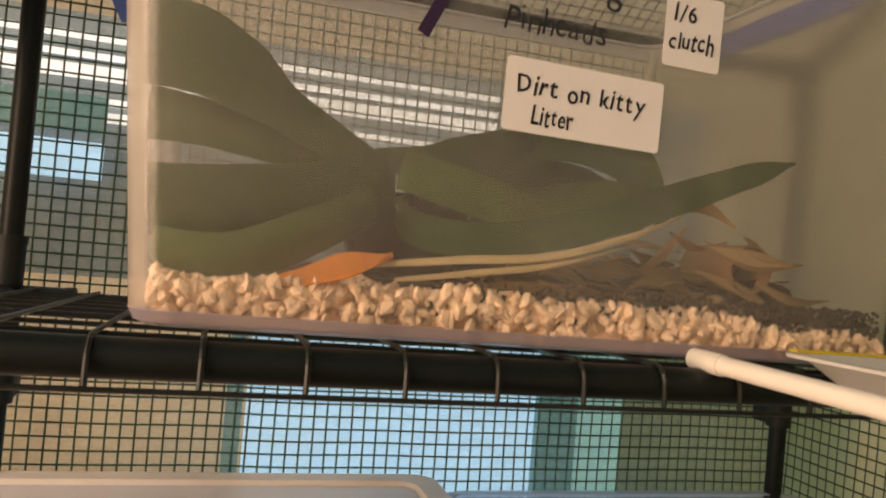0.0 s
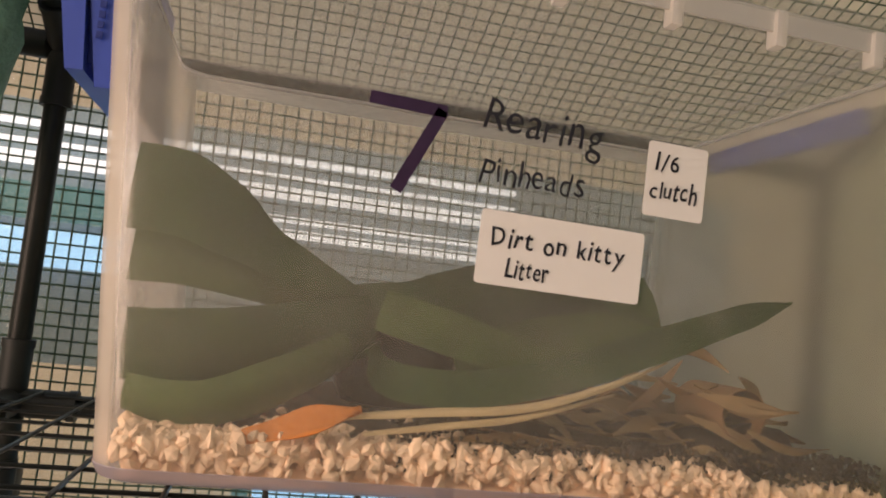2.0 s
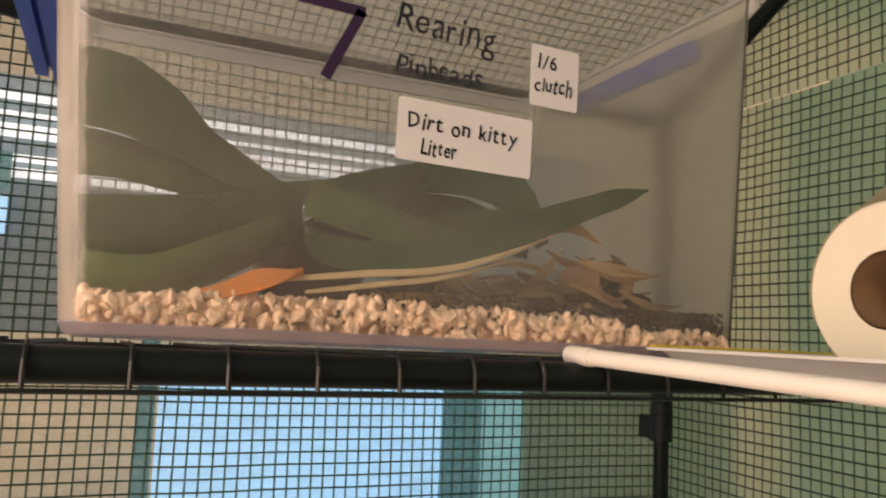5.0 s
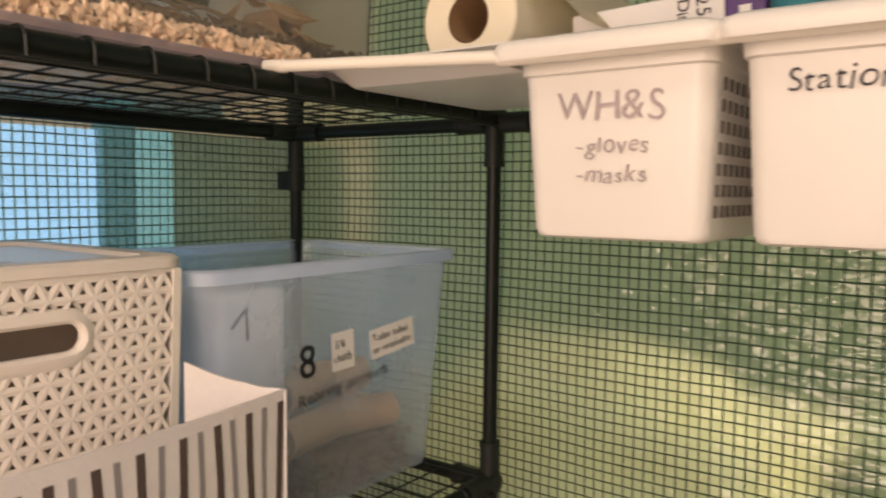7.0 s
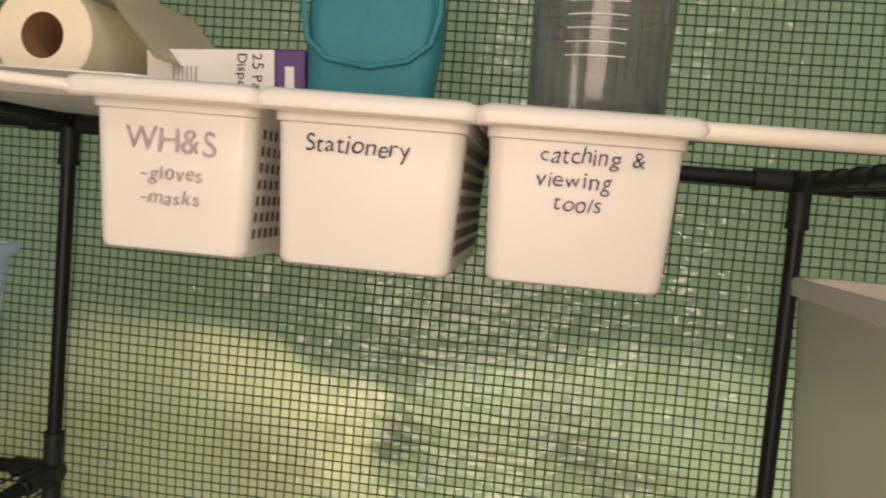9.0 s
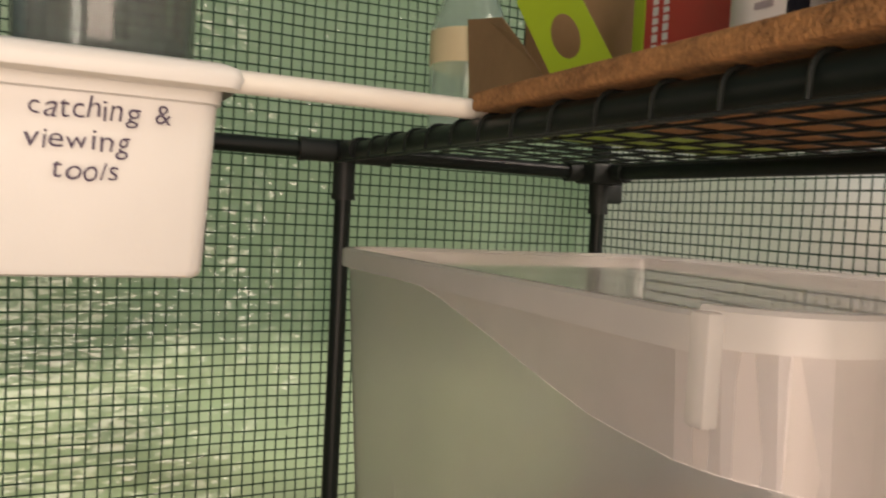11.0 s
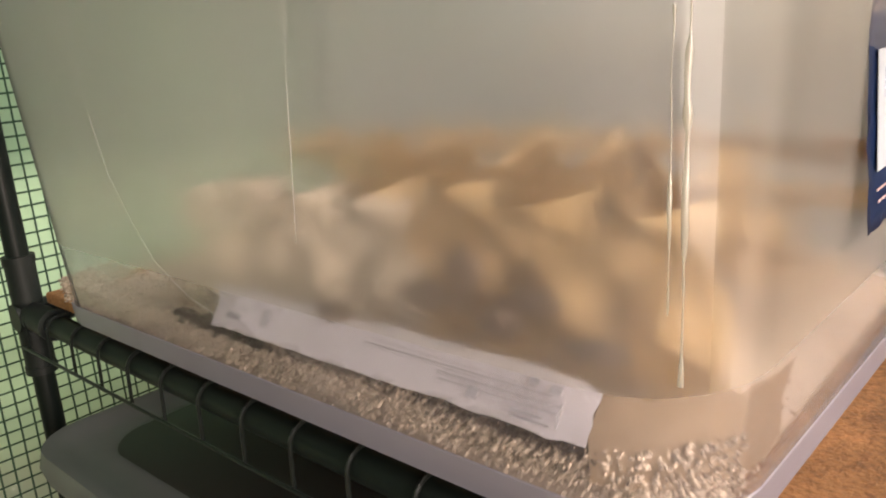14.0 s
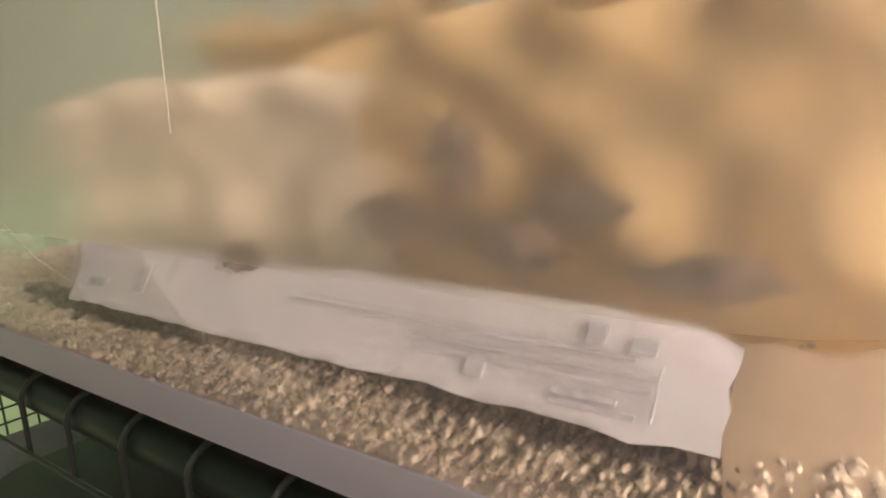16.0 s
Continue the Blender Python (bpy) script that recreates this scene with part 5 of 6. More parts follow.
block(b, -0.06, 0.06, -0.050, 0.080, -0.035, 0.035, 0.002, m=mg)
part("carton", b, PAPER, gb)
b = bmesh.new()
block(b, -0.0605, 0.0605, -0.082, -0.050, -0.0352, 0.0352, 0.002, m=mg)
part("end_panel", b, PURPLE, gb, "purple end panel")
mt = mg @ Matrix.Translation((-0.0608, 0, 0)) @ facing(0, 0, 0, (-1, 0, 0))
part("lettering", text_bm("25 Pack", 0.0145, mt @ Matrix.Translation((0.028, 0.030, 0)) @ Matrix.Rotation(radians(-90), 4, 'Z')), INK, gb)
part("lettering", text_bm("Disposable", 0.0135, mt @ Matrix.Translation((0.013, 0.030, 0)) @ Matrix.Rotation(radians(-90), 4, 'Z')), INK, gb)
b = bmesh.new()
for k in range(6):
    block(b, -0.030 - k * 0.0045, -0.0285 - k * 0.0045, -0.020, 0.018, 0, 0.0003, m=mt)
part("fine_print", b, GREY_INK, gb)
b = bmesh.new()
block(b, 0.061, 0.070, -0.014, 0.018, 0.0002, 0.0006, m=mt)
part("mark", b, PAPER, gb, "pale brand mark")

pouch = thing("teal_pouch", (0.42, -0.135, 1.15), "teal mesh fabric zip pouch standing in the basket", "pouch")
b = bmesh.new()
pr = []
for z, w, d_ in ((1.085, 0.105, 0.05), (1.10, 0.118, 0.058), (1.17, 0.124, 0.060), (1.205, 0.130, 0.058), (1.24, 0.134, 0.052), (1.29, 0.126, 0.040), (1.315, 0.10, 0.02)):
    pr.append([p + Vector((0.06 * (z - 1.2), 0.003 * noise.noise(p * 30), 0)) for p in rrect(0.425, -0.133, d_, w, min(0.02, d_ / 2 - 0.001), z, 6)])
loft(b, pr, True, True)
part("bag", b, TEAL, pouch, smooth=60)
b = bmesh.new()
arc = [(0.3935 - 0.0 + 0.06 * (z - 1.2), y, z) for y, z in ((-0.068, 1.300), (-0.066, 1.235), (-0.073, 1.205), (-0.092, 1.188), (-0.135, 1.182), (-0.172, 1.190), (-0.192, 1.207), (-0.199, 1.235), (-0.197, 1.30))]
tube(b, arc, 0.0030, 8)
part("piping", b, TEAL, pouch, "raised teal seam", 60)

cyl_ = thing("clear_cylinder", (0.365, -0.350, 1.142), "smoky clear plastic cylinder tub standing on the basket rims", "container")
b = bmesh.new()
prof = [(0.050, 1.1505), (0.056, 1.152), (0.060, 1.160), (0.064, 1.30), (0.0625, 1.30), (0.0585, 1.162), (0.054, 1.155)]
loft(b, [[Vector((0.365 + r * math.cos(k * math.tau / 48), -0.348 + r * math.sin(k * math.tau / 48), z - 0.0085)) for k in range(48)] for r, z in prof], True, True)
part("wall", b, PITCHER, cyl_, smooth=40).visible_shadow = False
b = bmesh.new()
for k in range(9):
    z = 1.19 + k * 0.011
    tube(b, [(0.365 + 0.0625 * math.cos(radians(a)), -0.348 + 0.0625 * math.sin(radians(a)), z) for a in range(150, 196, 9)], 0.0004, 4)
part("scale_marks", b, PAPER, cyl_, "faint scale lines")

# ---- on the other upper shelf ----
bt = thing("clear_bottle", (0.520, -0.715, ZU + 0.0122), "clear plastic bottle with a cream paper label", "bottle")
b = bmesh.new()
z0 = ZU + 0.0122
prof = [(0.030, 0), (0.040, 0.003), (0.042, 0.010), (0.042, 0.030), (0.040, 0.036), (0.042, 0.042), (0.042, 0.122), (0.039, 0.136), (0.030, 0.158), (0.020, 0.180), (0.014, 0.20), (0.0135, 0.23)]
loft(b, [[Vector((0.520 + r * math.cos(k * math.tau / 32), -0.715 + r * math.sin(k * math.tau / 32), z0 + z)) for k in range(32)] for r, z in prof], True, True)
part("glass", b, BOTTLE, bt, smooth=50).visible_shadow = False
b = bmesh.new()
loft(b, [[Vector((0.520 + 0.0427 * math.cos(radians(a)), -0.715 + 0.0427 * math.sin(radians(a)), z0 + z)) for a in range(0, 360, 8)] for z in (0.084, 0.120)])
lb = part("label_band", b, mat("cream_label", (0.72, 0.62, 0.38), 0.6, vary=0.05), bt, "cream paper label", 60)
b = bmesh.new()
for k in range(8):
    a = radians(168 + k * 2.2)
    p = Vector((0.520 + 0.0431 * math.cos(a), -0.715 + 0.0431 * math.sin(a), 0))
    block(b, p.x - 0.0004, p.x + 0.0004, p.y - 0.0004, p.y + 0.0004, z0 + 0.088, z0 + 0.106)
part("print", b, INK, lb, "black bars and a warning mark")

ct = thing("lime_carton", (0.325, -0.80, ZU + 0.0122), "opened lime green cardboard carton with brown inside", "carton")
b = bmesh.new()
zc = ZU + 0.0128
block(b, 0.268, 0.385, -0.945, -0.694, zc, zc + 0.002)
part("base", b, LIME, ct)
b = bmesh.new()
block(b, 0.268, 0.385, -0.947, -0.945, zc, zc + 0.19)
part("back_wall", b, CARD, ct, "brown cardboard inner wall")
b = bmesh.new()
block(b, 0.383, 0.385, -0.945, -0.705, zc, zc + 0.15)
part("side_wall", b, CARD, ct, "brown cardboard inner wall")
b = bmesh.new()
outline = [(0.468, 0.004), (0.470, 0.060), (0.476, 0.124), (0.440, 0.118), (0.405, 0.112), (0.372, 0.086), (0.340, 0.056), (0.300, 0.024), (0.290, 0.004)]
loft(b, [[Vector((x, y_ + (0.004 * noise.noise((x * 30, z * 30, 0))), zc + z)) for x, z in outline] for y_ in (-0.6935, -0.6915)], True, True)
part("flap", b, CARD, ct, "brown unprinted flap")
# lime handle flap with an oval hole, leaning
b = bmesh.new()
mf = Matrix.Translation((0.281, -0.684, zc + 0.066)) @ facing(0, 0, 0, (-0.35, 0.94, 0.05)) @ Matrix.Rotation(radians(33), 4, 'Z')
hole = [Vector((0.0125 * math.cos(k * math.tau / 24 + 0.12), 0.021 * math.sin(k * math.tau / 24 + 0.12) + 0.006, 0)) for k in range(24)]
ang = [math.atan2(p.y - 0.006, p.x) for p in hole]
edge = []
for a in ang:
    dx, dy = math.cos(a), math.sin(a)
    k = min(0.026 / abs(dx) if abs(dx) > 1e-6 else 9, ((0.075 - 0.006) if dy > 0 else (0.075 + 0.006)) / abs(dy) if abs(dy) > 1e-6 else 9)
    edge.append(Vector((dx * k, dy * k + 0.006, 0)))
up3 = Vector((0, 0, 0.0008))
loft(b, [hole, edge, [p + up3 for p in edge], [p + up3 for p in hole], hole])
b.transform(mf)
part("handle_flap", b, LIME, ct, "lime flap with an oval hand hole")

rb = thing("red_box", (0.16, -0.78, ZU + 0.0262), "red printed cardboard box with a lime edge", "box")
zb_ = ZU + 0.0264
b = bmesh.new()
block(b, 0.143, 0.252, -0.93, -0.735, zb_, zb_ + 0.21, 0.001)
part("carton", b, RED, rb)
b = bmesh.new()
block(b, 0.2522, 0.266, -0.93, -0.7345, zb_, zb_ + 0.21, 0.001)
part("edge_panel", b, LIME, rb, "lime edge panel")
b = bmesh.new()
for k in range(2):
    z_ = 0.006
    while z_ < 0.14:
        h_ = 0.004 + 0.005 * abs(noise.noise((z_ * 300, k, 0)))
        block(b, 0.236 - k * 0.012, 0.242 - k * 0.012, -0.7349, -0.7344, zb_ + z_, zb_ + z_ + h_)
        z_ += h_ + 0.0018
part("fine_print", b, PAPER, rb, "rows of small white print")

can = thing("spray_can", (0.085, -0.70, zb_), "white printed spray can standing on the cork board", "can")
b = bmesh.new()
prof = [(0.029, 0), (0.031, 0.003), (0.031, 0.16), (0.026, 0.172), (0.012, 0.18)]
loft(b, [[Vector((0.083 + r * math.cos(k * math.tau / 32), -0.70 + r * math.sin(k * math.tau / 32), zb_ + z)) for k in range(32)] for r, z in prof], True, True)
part("body", b, mat("white_can", (0.72, 0.70, 0.66), 0.35, vary=0.05), can, smooth=50)
b = bmesh.new()
for k in range(7):
    a = radians(150 - k * 3)
    block(b, 0.083 + 0.0312 * math.cos(a) - 0.0006, 0.083 + 0.0312 * math.cos(a) + 0.0006, -0.70 + 0.0312 * math.sin(a) - 0.0006, -0.70 + 0.0312 * math.sin(a) + 0.0006, zb_ + 0.01, zb_ + 0.07)
part("bar_print", b, INK, can)
b = bmesh.new()
for k in range(5):
    block(b, 0.066, 0.079, -0.6700, -0.6694, zb_ + 0.02 + k * 0.012, zb_ + 0.024 + k * 0.012)
part("fine_print", b, GREY_INK, can)
b = bmesh.new()
block(b, -0.02, 0.05, -0.86, -0.79, zb_, zb_ + 0.2, 0.001)
solo("red_carton", b, RED, "red cardboard carton behind the spray can", "box")
jar = thing("blue_jar", (-0.005, -0.70, zb_), "white plastic jar with a dark blue band", "jar")
b = bmesh.new()
loft(b, [[Vector((-0.005 + r * math.cos(k * math.tau / 32), -0.70 + r * math.sin(k * math.tau / 32), zb_ + z)) for k in range(32)] for r, z in ((0.040, 0), (0.043, 0.004), (0.043, 0.15), (0.04, 0.155))], True, True)
part("body", b, mat("white_jar", (0.72, 0.72, 0.72), 0.35), jar, smooth=50)
b = bmesh.new()
loft(b, [[Vector((-0.005 + 0.0435 * math.cos(k * math.tau / 32), -0.70 + 0.0435 * math.sin(k * math.tau / 32), zb_ + z)) for k in range(32)] for z in (0.004, 0.026)])
part("band", b, PURPLE, jar, "dark blue band", 50)

# ---- inside and on the big tub ----
def inner_wall(u, z):
    """A point just inside the tub's wall: u runs along the front towards the near end, round its corner and on along the end."""
    k = (z - GZ0) / (GZ1 - GZ0)
    yf, xe, rad = GY1 + 0.0175 * k - 0.003, GX0 + 0.015 * (1 - k) + 0.003, 0.052
    if u < GX1 - xe - rad:
        return Vector((GX1 - u, yf, z))
    a = (u - (GX1 - xe - rad)) / rad
    if a < math.pi / 2:
        return Vector((xe + rad - rad * math.sin(a), yf - rad + rad * math.cos(a), z))
    return Vector((xe, yf - rad - (u - (GX1 - xe - rad) - rad * math.pi / 2), z))


def gravel_at(r):
    x = r.uniform(GX0 + 0.018, GX1 - 0.02)
    rad = 0.045
    dx = max(0.0, GX0 + 0.015 + rad - x)
    y = GY1 - 0.0032 - (rad - math.sqrt(max(0.0, rad * rad - dx * dx))) - min(abs(r.gauss(0, 0.02)), 0.3)
    return (x, y, GZ0 + 0.016 + r.random() ** 0.6 * (0.020 + 0.005 * noise.noise((x * 20, y * 20, 0)) + (0.007 if x < 0.02 else 0)))


pebbles("gravel", 26000, gravel_at, 0.00105, GRAVEL, "fine pale and brown gravel on the floor of the large tub", "gravel", 11)
# dark crumbs stand in for the shadow between paper and gravel
pebbles("paper_shade_crumbs", 2200, lambda r: (r.uniform(0.015, 0.30), GY1 - 0.0035 - r.random() * 0.006, 0.7105 + 0.0075 * r.random() ** 0.8 + 0.003 * noise.noise((r.random(), 3, 0))), 0.0013, DIRT, "dark crumbs laid as the shadow line along the paper in the large tub", "soil", 31)
mound("gravel_bed", GX0 + 0.03, GX1 - 0.03, GY0 + 0.02, GY1 - 0.012, GZ0 + 0.004, lambda x, y: 0.026 + 0.004 * noise.noise((x * 30, y * 30, 0)), GRAVEL, "gravel bed on the floor of the large tub", "gravel")


def egg_tray(m, nx, ny, label, pulp=None):
    b_ = bmesh.new()
    per = 0.046
    k = 8
    g_ = []
    for j in range(ny * k + 1):
        row = []
        for i in range(nx * k + 1):
            x, y = i / k * per - nx * per / 2, j / k * per - ny * per / 2
            z = 0.0055 * math.cos(math.tau * x / per) * math.cos(math.tau * y / per) + 0.003 * math.cos(math.tau * x / per) + 0.002 * noise.noise((x * 60, y * 60, nx))
            row.append(b_.verts.new((x, y, z)))
        g_.append(row)
    for j in range(ny * k):
        for i in range(nx * k):
            b_.faces.new((g_[j][i], g_[j][i + 1], g_[j + 1][i + 1], g_[j + 1][i]))
    for v in b_.verts:
        v.co.z += 0.006 * noise.noise(v.co * 16 + Vector((nx, ny, 0)))
        v.co.y += 0.010 * noise.noise(v.co * 13 + Vector((3, ny, 0)))
    bmesh.ops.solidify(b_, geom=b_.faces[:], thickness=0.0018)
    b_.transform(m)
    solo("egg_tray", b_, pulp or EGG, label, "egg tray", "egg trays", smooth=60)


egg_tray(Matrix.Translation((0.226, -0.626, 0.745)) @ Matrix.Rotation(radians(80), 4, 'X') @ Matrix.Rotation(radians(2), 4, 'Y'), 4, 2, "pale pulp egg tray piece, lightened as lit haze, on edge in the large tub", EGG_HAZED)
egg_tray(Matrix.Translation((0.080, -0.635, 0.753)) @ Matrix.Rotation(radians(72), 4, 'X') @ Matrix.Rotation(radians(-2), 4, 'Y'), 4, 2, "tan pulp egg tray standing on edge in the large tub")
egg_tray(Matrix.Translation((0.130, -0.690, 0.780)) @ Matrix.Rotation(radians(40), 4, 'X') @ Matrix.Rotation(radians(-2), 4, 'Y'), 6, 2, "tan pulp egg tray leaning in the large tub")
egg_tray(Matrix.Translation((0.150, -0.800, 0.792)) @ Matrix.Rotation(radians(8), 4, 'X'), 7, 3, "tan pulp egg tray lying in the large tub")
egg_tray(Matrix.Translation((0.19, -0.87, 0.755)) @ Matrix.Rotation(radians(10), 4, 'X'), 8, 2, "tan pulp egg tray lying in the large tub")
pp = thing("printed_paper", (0.145, -0.60, 0.715), "white printed paper sack end lying on the gravel", "paper")
b = bmesh.new()
n = 30
g = []
for i in range(n + 1):
    x = 0.262 - 0.2445 * i / n
    row = []
    for j in range(7):
        s = j / 6
        y = -0.5850 - 0.013 * s
        z = 0.7195 + 0.0195 * s + 0.0010 * noise.noise((x * 40, s * 3, 0)) + (0.0016 * noise.noise((x * 160, 0, 5)) if j == 0 else 0)
        xx = x + (0.0012 * noise.noise((x * 80, s * 6, 3)) if i in (0, n) else 0) - (0.018 * (1 - s) if i == 0 else 0)
        if i >= n - 2:
            z -= (0.0045 if i == n else 0.0012) * max(0.0, (s - 0.5) * 2) ** 2
        row.append(b.verts.new((xx, y, z)))
    g.append(row)
for A, B in zip(g, g[1:]):
    for j in range(6):
        b.faces.new((A[j], B[j], B[j + 1], A[j + 1]))
bmesh.ops.solidify(b, geom=b.faces[:], thickness=0.0006)
part("sheet", b, mat("bright_white_paper", (0.90, 0.89, 0.94), 0.8, vary=0.03, scale=80), pp, smooth=60)
b = bmesh.new()
for x, z, w, h in ((0.208, 0.7295, 0.006, 0.009), (0.085, 0.7315, 0.100, 0.0009), (0.060, 0.7290, 0.060, 0.0010), (0.060, 0.7268, 0.058, 0.0008), (0.044, 0.7242, 0.014, 0.0011), (0.042, 0.7225, 0.018, 0.0010), (0.044, 0.7345, 0.004, 0.0040), (0.034, 0.7335, 0.005, 0.0030), (0.070, 0.7255, 0.005, 0.005), (0.235, 0.7265, 0.012, 0.003), (0.030, 0.7265, 0.0006, 0.010)):
    block(b, -w / 2, w / 2, -h / 2, h / 2, 0.0002, 0.0006, m=facing(x, -0.5840 - 0.013 * (z - 0.7195) / 0.0195, z, (0, 0.83, 0.555)))
part("print", b, mat("faint_print", (0.42, 0.42, 0.46), 0.8, vary=0.4, scale=400), pp, "grey lines of small print")
b = bmesh.new()
g = []
for i in range(17):
    u = 0.474 + 0.085 * i / 16
    row = []
    for j in range(6):
        t = j / 5
        zz = 0.704 + (0.031 + 0.005 * noise.noise((i * 0.6, 3, 0))) * t
        p = inner_wall(u + 0.003 * noise.noise((i, j, 1)), zz)
        p.y -= 0.0008 + 0.03 * max(0, t - 0.6)
        row.append(b.verts.new(p))
    g.append(row)
for A, B in zip(g, g[1:]):
    for j in range(5):
        b.faces.new((A[j], B[j], B[j + 1], A[j + 1]))
bmesh.ops.solidify(b, geom=b.faces[:], thickness=0.001)
solo("cardboard_piece", b, mat("pale_torn_card", (0.44, 0.34, 0.23), 0.9, vary=0.15, scale=80), "torn tan cardboard piece beside the paper", "cardboard", smooth=50)
# dark lumps stand in for the shaded gaps between the egg trays
GAPSHADE = mat("gap_shade_brown", (0.12, 0.085, 0.06), 0.95, vary=0.4, scale=150)
for k, (x, z, w, h) in enumerate(((0.160, 0.7395, 0.008, 0.004), (0.120, 0.749, 0.010, 0.006), (0.102, 0.746, 0.006, 0.004), (0.092, 0.766, 0.007, 0.008), (0.078, 0.744, 0.009, 0.007), (0.064, 0.754, 0.012, 0.005), (0.030, 0.742, 0.014, 0.004))):
    b = bmesh.new()
    bmesh.ops.create_icosphere(b, subdivisions=3, radius=1)
    for v in b.verts:
        v.co = Vector((v.co.x * w, v.co.y * 0.005, v.co.z * h)) * (1 + 0.9 * noise.noise(v.co * 2.4 + Vector((k * 3, 0, 0))))
    b.transform(Matrix.Translation((x, -0.597 if k == 0 else -0.614 - 0.004 * (k % 3), z)))
    solo("shade_lump", b, GAPSHADE, "small dark lump standing for a shaded gap in the egg trays", "soil", "soil clods", smooth=60)
def outer_wall(u, z):
    """A point just outside the tub's wall, counted as inner_wall is."""
    k = (z - GZ0) / (GZ1 - GZ0)
    p, q = inner_wall(u, z), inner_wall(u + 0.001, z)
    d = (q - p).normalized()
    return p + Vector((d.y, -d.x, 0)) * 0.0040 * (1 if (Vector((d.y, -d.x, 0))).dot(p - Vector((gcx, gcy, z))) > 0 else -1)


# milky sheet over the tub's wall, reaching down from under the rim
b = bmesh.new()
top, low = [], []


edge_u = [(0.162, 1.004), (0.20, 1.000), (0.235, 0.995), (0.27, 0.988), (0.312, 0.980), (0.35, 0.971), (0.393, 0.962), (0.42, 0.957), (0.445, 0.955), (0.48, 0.953), (0.50, 0.952), (0.52, 0.950), (0.54, 0.946), (0.56, 0.940), (0.58, 0.937), (0.61, 0.936), (0.65, 0.936), (0.70, 0.937), (0.76, 0.938)]
for u, z in edge_u:
    p = outer_wall(u, 1.006)
    p.z += (gcx - p.x) * 0.008
    top.append(b.verts.new(p))
    low.append(b.verts.new(outer_wall(u, z + 0.0008 * noise.noise((u * 90, 0, 0)))))
for i in range(len(edge_u) - 1):
    b.faces.new((top[i], top[i + 1], low[i + 1], low[i]))
liner = solo("milky_sheet", b, clear_plastic("milky_sheet_plastic", 0.42, (0.97, 0.95, 0.93), (0.82, 0.78, 0.76), 0.05), "milky sheet over the large tub's wall below the rim", "liner")
liner.visible_shadow = False
b = bmesh.new()
tube(b, [outer_wall(u, z) for u, z in edge_u], 0.0002, 6)
part("edge", b, PAPER, liner, "thin white line along the lower edge", 60)
# end label and handle
b = bmesh.new()
ml = facing(-0.0325, -0.783, 0.824, (-1, 0, 0.045), 2)
lab = thing("product_label", (-0.0325, -0.783, 0.824), "torn navy and pink printed label on the large tub", "label")


def torn(name, x0, x1, y0, y1, m_, ragged, z=0.0003):
    """A thin sticker with a ragged edge at x0 and shallow wrinkles."""
    b_ = bmesh.new()
    nu, nv = 12, 14
    rows_ = []
    for j_ in range(nv + 1):
        t_ = j_ / nv
        xa = x0 + ragged * (0.0035 * noise.noise((t_ * 7, 2, 0)) + 0.0018 * noise.noise((t_ * 31, 5, 0)) + (0.007 * max(0, (t_ - 0.80) / 0.2)))
        row_ = []
        for i_ in range(nu + 1):
            x_ = xa + (x1 - xa) * i_ / nu
            y_ = y0 + (y1 - y0) * t_ + (0.0018 * noise.noise((i_ * 0.9, 3, j_)) if j_ in (0, nv) else 0)
            row_.append(b_.verts.new(ml @ Vector((x_, y_, z + 0.0009 * abs(noise.noise((x_ * 140, y_ * 90, 1)))))))
        rows_.append(row_)
    for A_, B_ in zip(rows_, rows_[1:]):
        for i_ in range(nu):
            b_.faces.new((A_[i_], A_[i_ + 1], B_[i_ + 1], B_[i_]))
    bmesh.ops.solidify(b_, geom=b_.faces[:], thickness=0.0003)
    return part(name, b_, m_, lab, smooth=60)


torn("navy_half", -0.076, 0.000, -0.050, 0.050, NAVY, 1.0)
torn("pink_half", 0.0004, 0.084, -0.054, 0.049, PINK, 0.0)
b = bmesh.new()
block(b, -0.066, -0.010, -0.026, 0.021, 0.0014, 0.0017, m=ml)
pic = part("picture_panel", b, mat("pale_picture", (0.66, 0.72, 0.78), 0.4, vary=0.25, scale=40), lab, "pale picture panel")
for x_, y_, w_, h_, c_ in ((-0.052, 0.008, 0.010, 0.012, (0.55, 0.62, 0.75)), (-0.034, 0.004, 0.012, 0.009, (0.70, 0.55, 0.58)), (-0.020, 0.011, 0.008, 0.012, (0.50, 0.66, 0.80)), (-0.046, -0.014, 0.012, 0.010, (0.72, 0.70, 0.60)), (-0.024, -0.013, 0.014, 0.009, (0.45, 0.58, 0.70))):
    b = bmesh.new()
    block(b, x_ - w_ / 2, x_ + w_ / 2, y_ - h_ / 2, y_ + h_ / 2, 0.0017, 0.0019, m=ml)
    part("blotch", b, mat("picture_tint", c_, 0.5, vary=0.3, scale=120), pic)
b = bmesh.new()
block(b, 0.040, 0.066, -0.036, -0.008, 0.0014, 0.0017, m=ml)
code = part("code_panel", b, mat("cream_panel", (0.75, 0.70, 0.60), 0.5), lab, "cream panel with bars")
for k in range(6):
    b = bmesh.new()
    block(b, 0.043 + k * 0.0036, 0.0447 + k * 0.0036, -0.032, -0.012, 0.0017, 0.0019, m=ml)
    part("bar", b, PINK, code)
PALEPRINT = mat("pale_print", (0.86, 0.62, 0.62), 0.5)
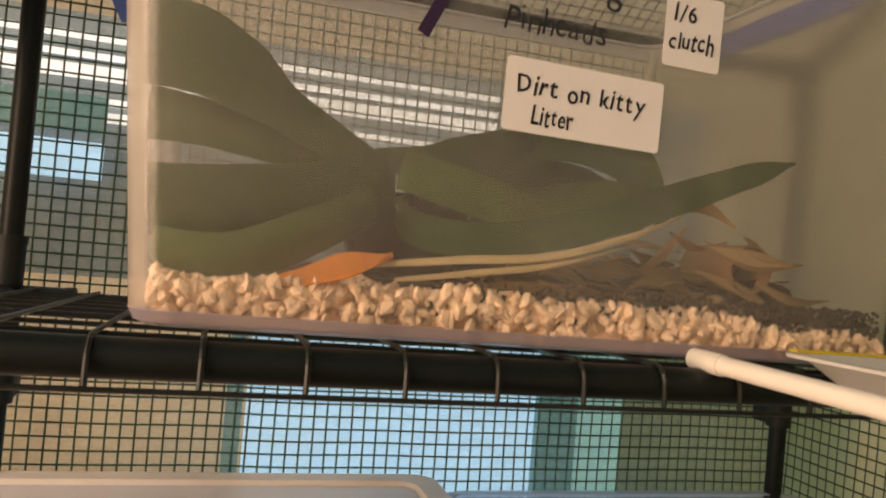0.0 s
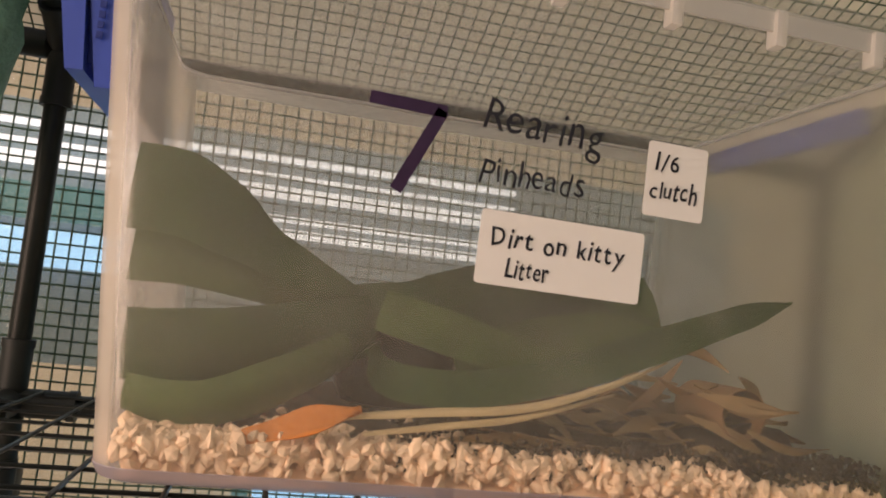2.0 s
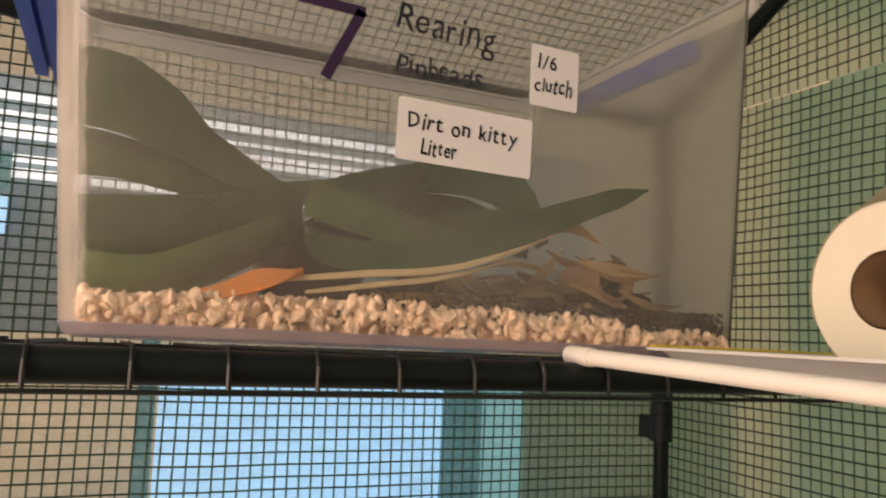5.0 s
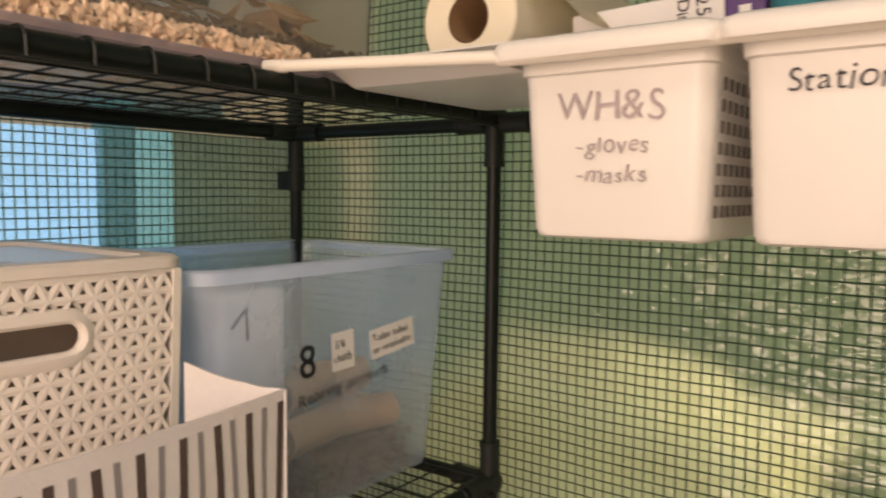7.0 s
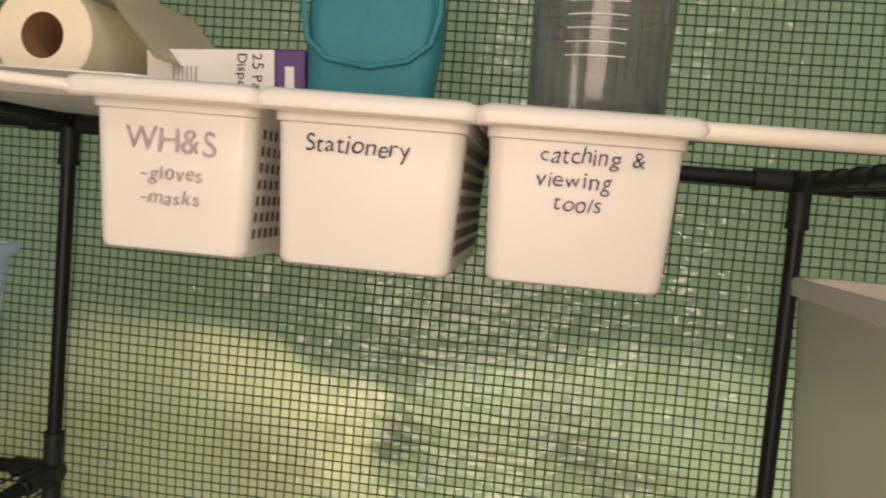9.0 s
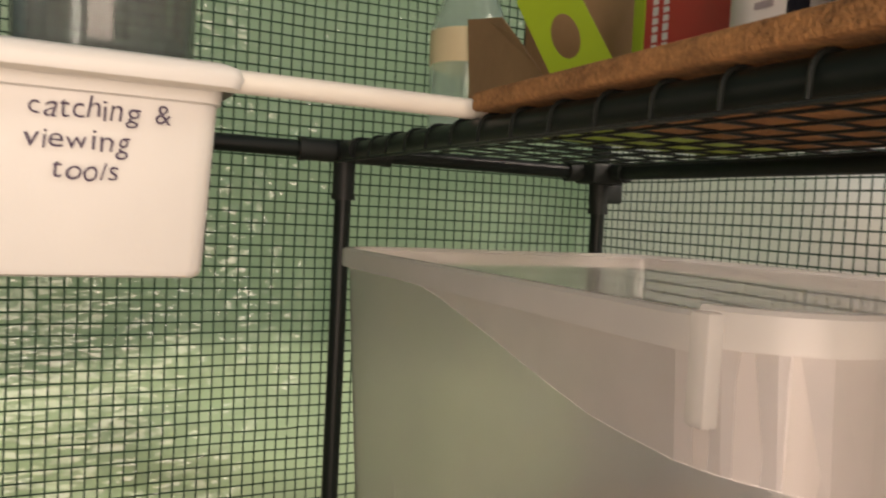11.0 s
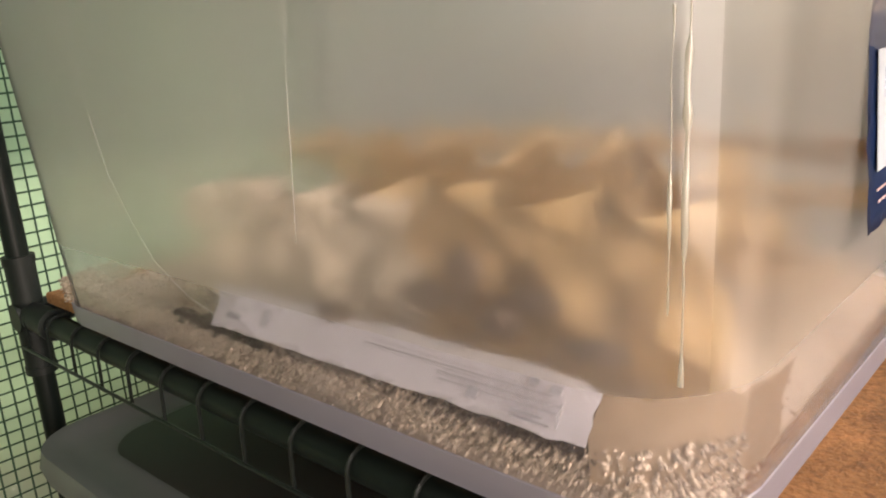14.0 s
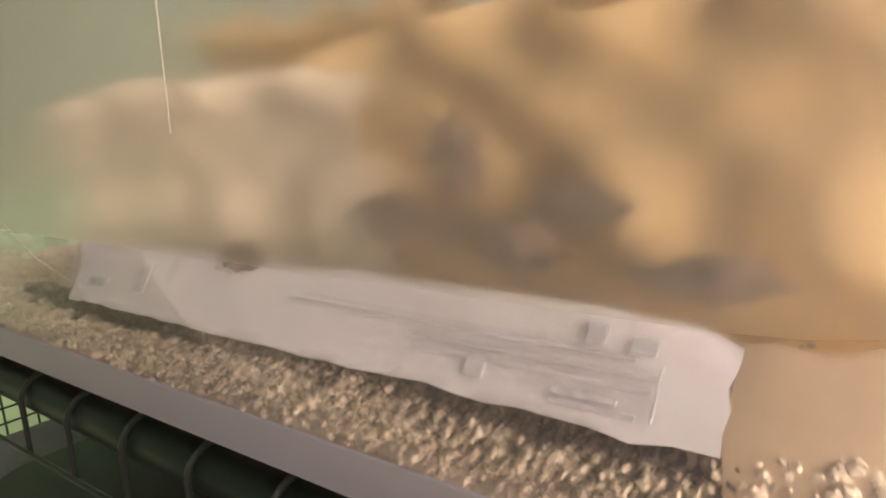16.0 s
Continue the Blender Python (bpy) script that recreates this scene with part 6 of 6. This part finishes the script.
for k, (xa, xb, y_) in enumerate(((0.010, 0.066, 0.030), (0.010, 0.056, 0.0215), (0.010, 0.060, 0.013), (0.010, 0.044, 0.0045), (-0.066, -0.012, -0.0335), (-0.064, -0.030, -0.0385))):
    b = bmesh.new()
    x_ = xa
    while x_ < xb:
        w_ = 0.003 + 0.004 * abs(noise.noise((x_ * 400, k, 0)))
        block(b, x_, min(x_ + w_, xb), y_ - 0.0012 if k < 4 else y_ - 0.0005, y_ + 0.0012 if k < 4 else y_ + 0.0005, 0.0014, 0.0017, m=ml)
        x_ += w_ + 0.0015
    part("print_line", b, PALEPRINT, lab)
for xa, ya, xb, yb in ((-0.060, 0.046, -0.050, 0.030), (-0.070, 0.036, -0.058, 0.041), (-0.040, -0.030, -0.036, -0.048), (-0.020, 0.048, -0.014, 0.034)):
    b = bmesh.new()
    tube(b, [ml @ Vector((xa, ya, 0.0010)), ml @ Vector(((xa + xb) / 2 + 0.002, (ya + yb) / 2, 0.0012)), ml @ Vector((xb, yb, 0.0010))], 0.00014, 5)
    part("crease", b, PALEPRINT, lab, "worn pale crease")
hd = thing("tub_handle", (-0.045, -0.77, 0.97), "black plastic folding handle clipped to the large tub", "handle")
b = bmesh.new()
for y in (-0.685, -0.837):
    s = 1 if y > -0.77 else -1
    tube(b, [(-0.052, y - s * 0.030, 0.992), (-0.054, y - s * 0.018, 0.999), (-0.056, y - s * 0.006, 0.996), (-0.058, y, 0.985), (-0.060, y, 0.965), (-0.060, y - s * 0.006, 0.953), (-0.060, y - s * 0.016, 0.949)], 0.0074, 12)
cyl(b, (-0.060, -0.699, 0.949), (-0.060, -0.828, 0.949), 0.0070, 12)
part("grip", b, BLACK, hd, smooth=50)
b = bmesh.new()
for y in (-0.712, -0.818):
    block(b, -0.058, -0.041, y - 0.008, y + 0.008, 0.985, 1.004, 0.002)
part("hinge", b, BLACK, hd, smooth=50)

# ---- covered tub on the bottom tier, below the large tub ----
lt = thing("grey_tub", (0.16, -0.76, ZB + 0.02), "grey lidded plastic tub with a wet dark lid below the shelf", "storage tub")
b = bmesh.new()
loft(b, shell_rings(0.180, -0.755, 0.66, 0.33, 0.72, 0.37, 0.03, 0.04, ZB + 0.012, 0.545, 0.003), True, True)
part("body", b, mat("grey_milky_tub", (0.40, 0.41, 0.40), 0.4, vary=0.08), lt, smooth=40)
b = bmesh.new()
loft(b, [rrect(0.180, -0.755, 0.735, 0.385, 0.045, 0.540), rrect(0.180, -0.755, 0.745, 0.392, 0.05, 0.552), rrect(0.180, -0.755, 0.735, 0.385, 0.045, 0.566), rrect(0.180, -0.755, 0.715, 0.365, 0.04, 0.566),
         rrect(0.180, -0.755, 0.70, 0.35, 0.04, 0.560), rrect(0.180, -0.755, 0.64, 0.29, 0.03, 0.562)], True, True)
gl_ = part("lid", b, GREYLID, lt, "grey plastic lid", 40)
b = bmesh.new()
ring = []
for p in rrect(0.180, -0.735, 0.63, 0.255, 0.035, 0.5632, 10):
    ring.append(p + Vector((0.018 * noise.noise((p.x * 9, p.y * 9, 7)), 0.014 * noise.noise((p.x * 11, p.y * 11, 3)), 0)))
b.faces.new([b.verts.new(p) for p in ring])
part("wet_patch", b, DARKLID, gl_, "dark wet patch")


# rolled-back end of the cover, tied up beside the middle post
b = bmesh.new()
rc = []
for i in range(15):
    t = i / 14
    c = Vector((-0.235 - 0.02 * t, 0.56 + 0.05 * math.sin(t * 3), 1.47 - 0.16 * t))
    r = 0.034 * (1 - 0.5 * t) + 0.004
    rc.append([c + Vector((r * (1 + 0.35 * noise.noise((a * 1.5, t * 4, 2))) * math.cos(a), r * (1 + 0.35 * noise.noise((a * 1.5, t * 4, 5))) * math.sin(a), 0)) for a in [k * math.tau / 24 for k in range(24)]])
loft(b, rc, True, True)
rolled = solo("rolled_cover", b, mat("bunched_green_mesh", (0.10, 0.26, 0.17), 0.5, vary=0.5, scale=180, bump=0.8, bump_scale=260), "bunched green mesh cover tied to the post", "cover", smooth=60)
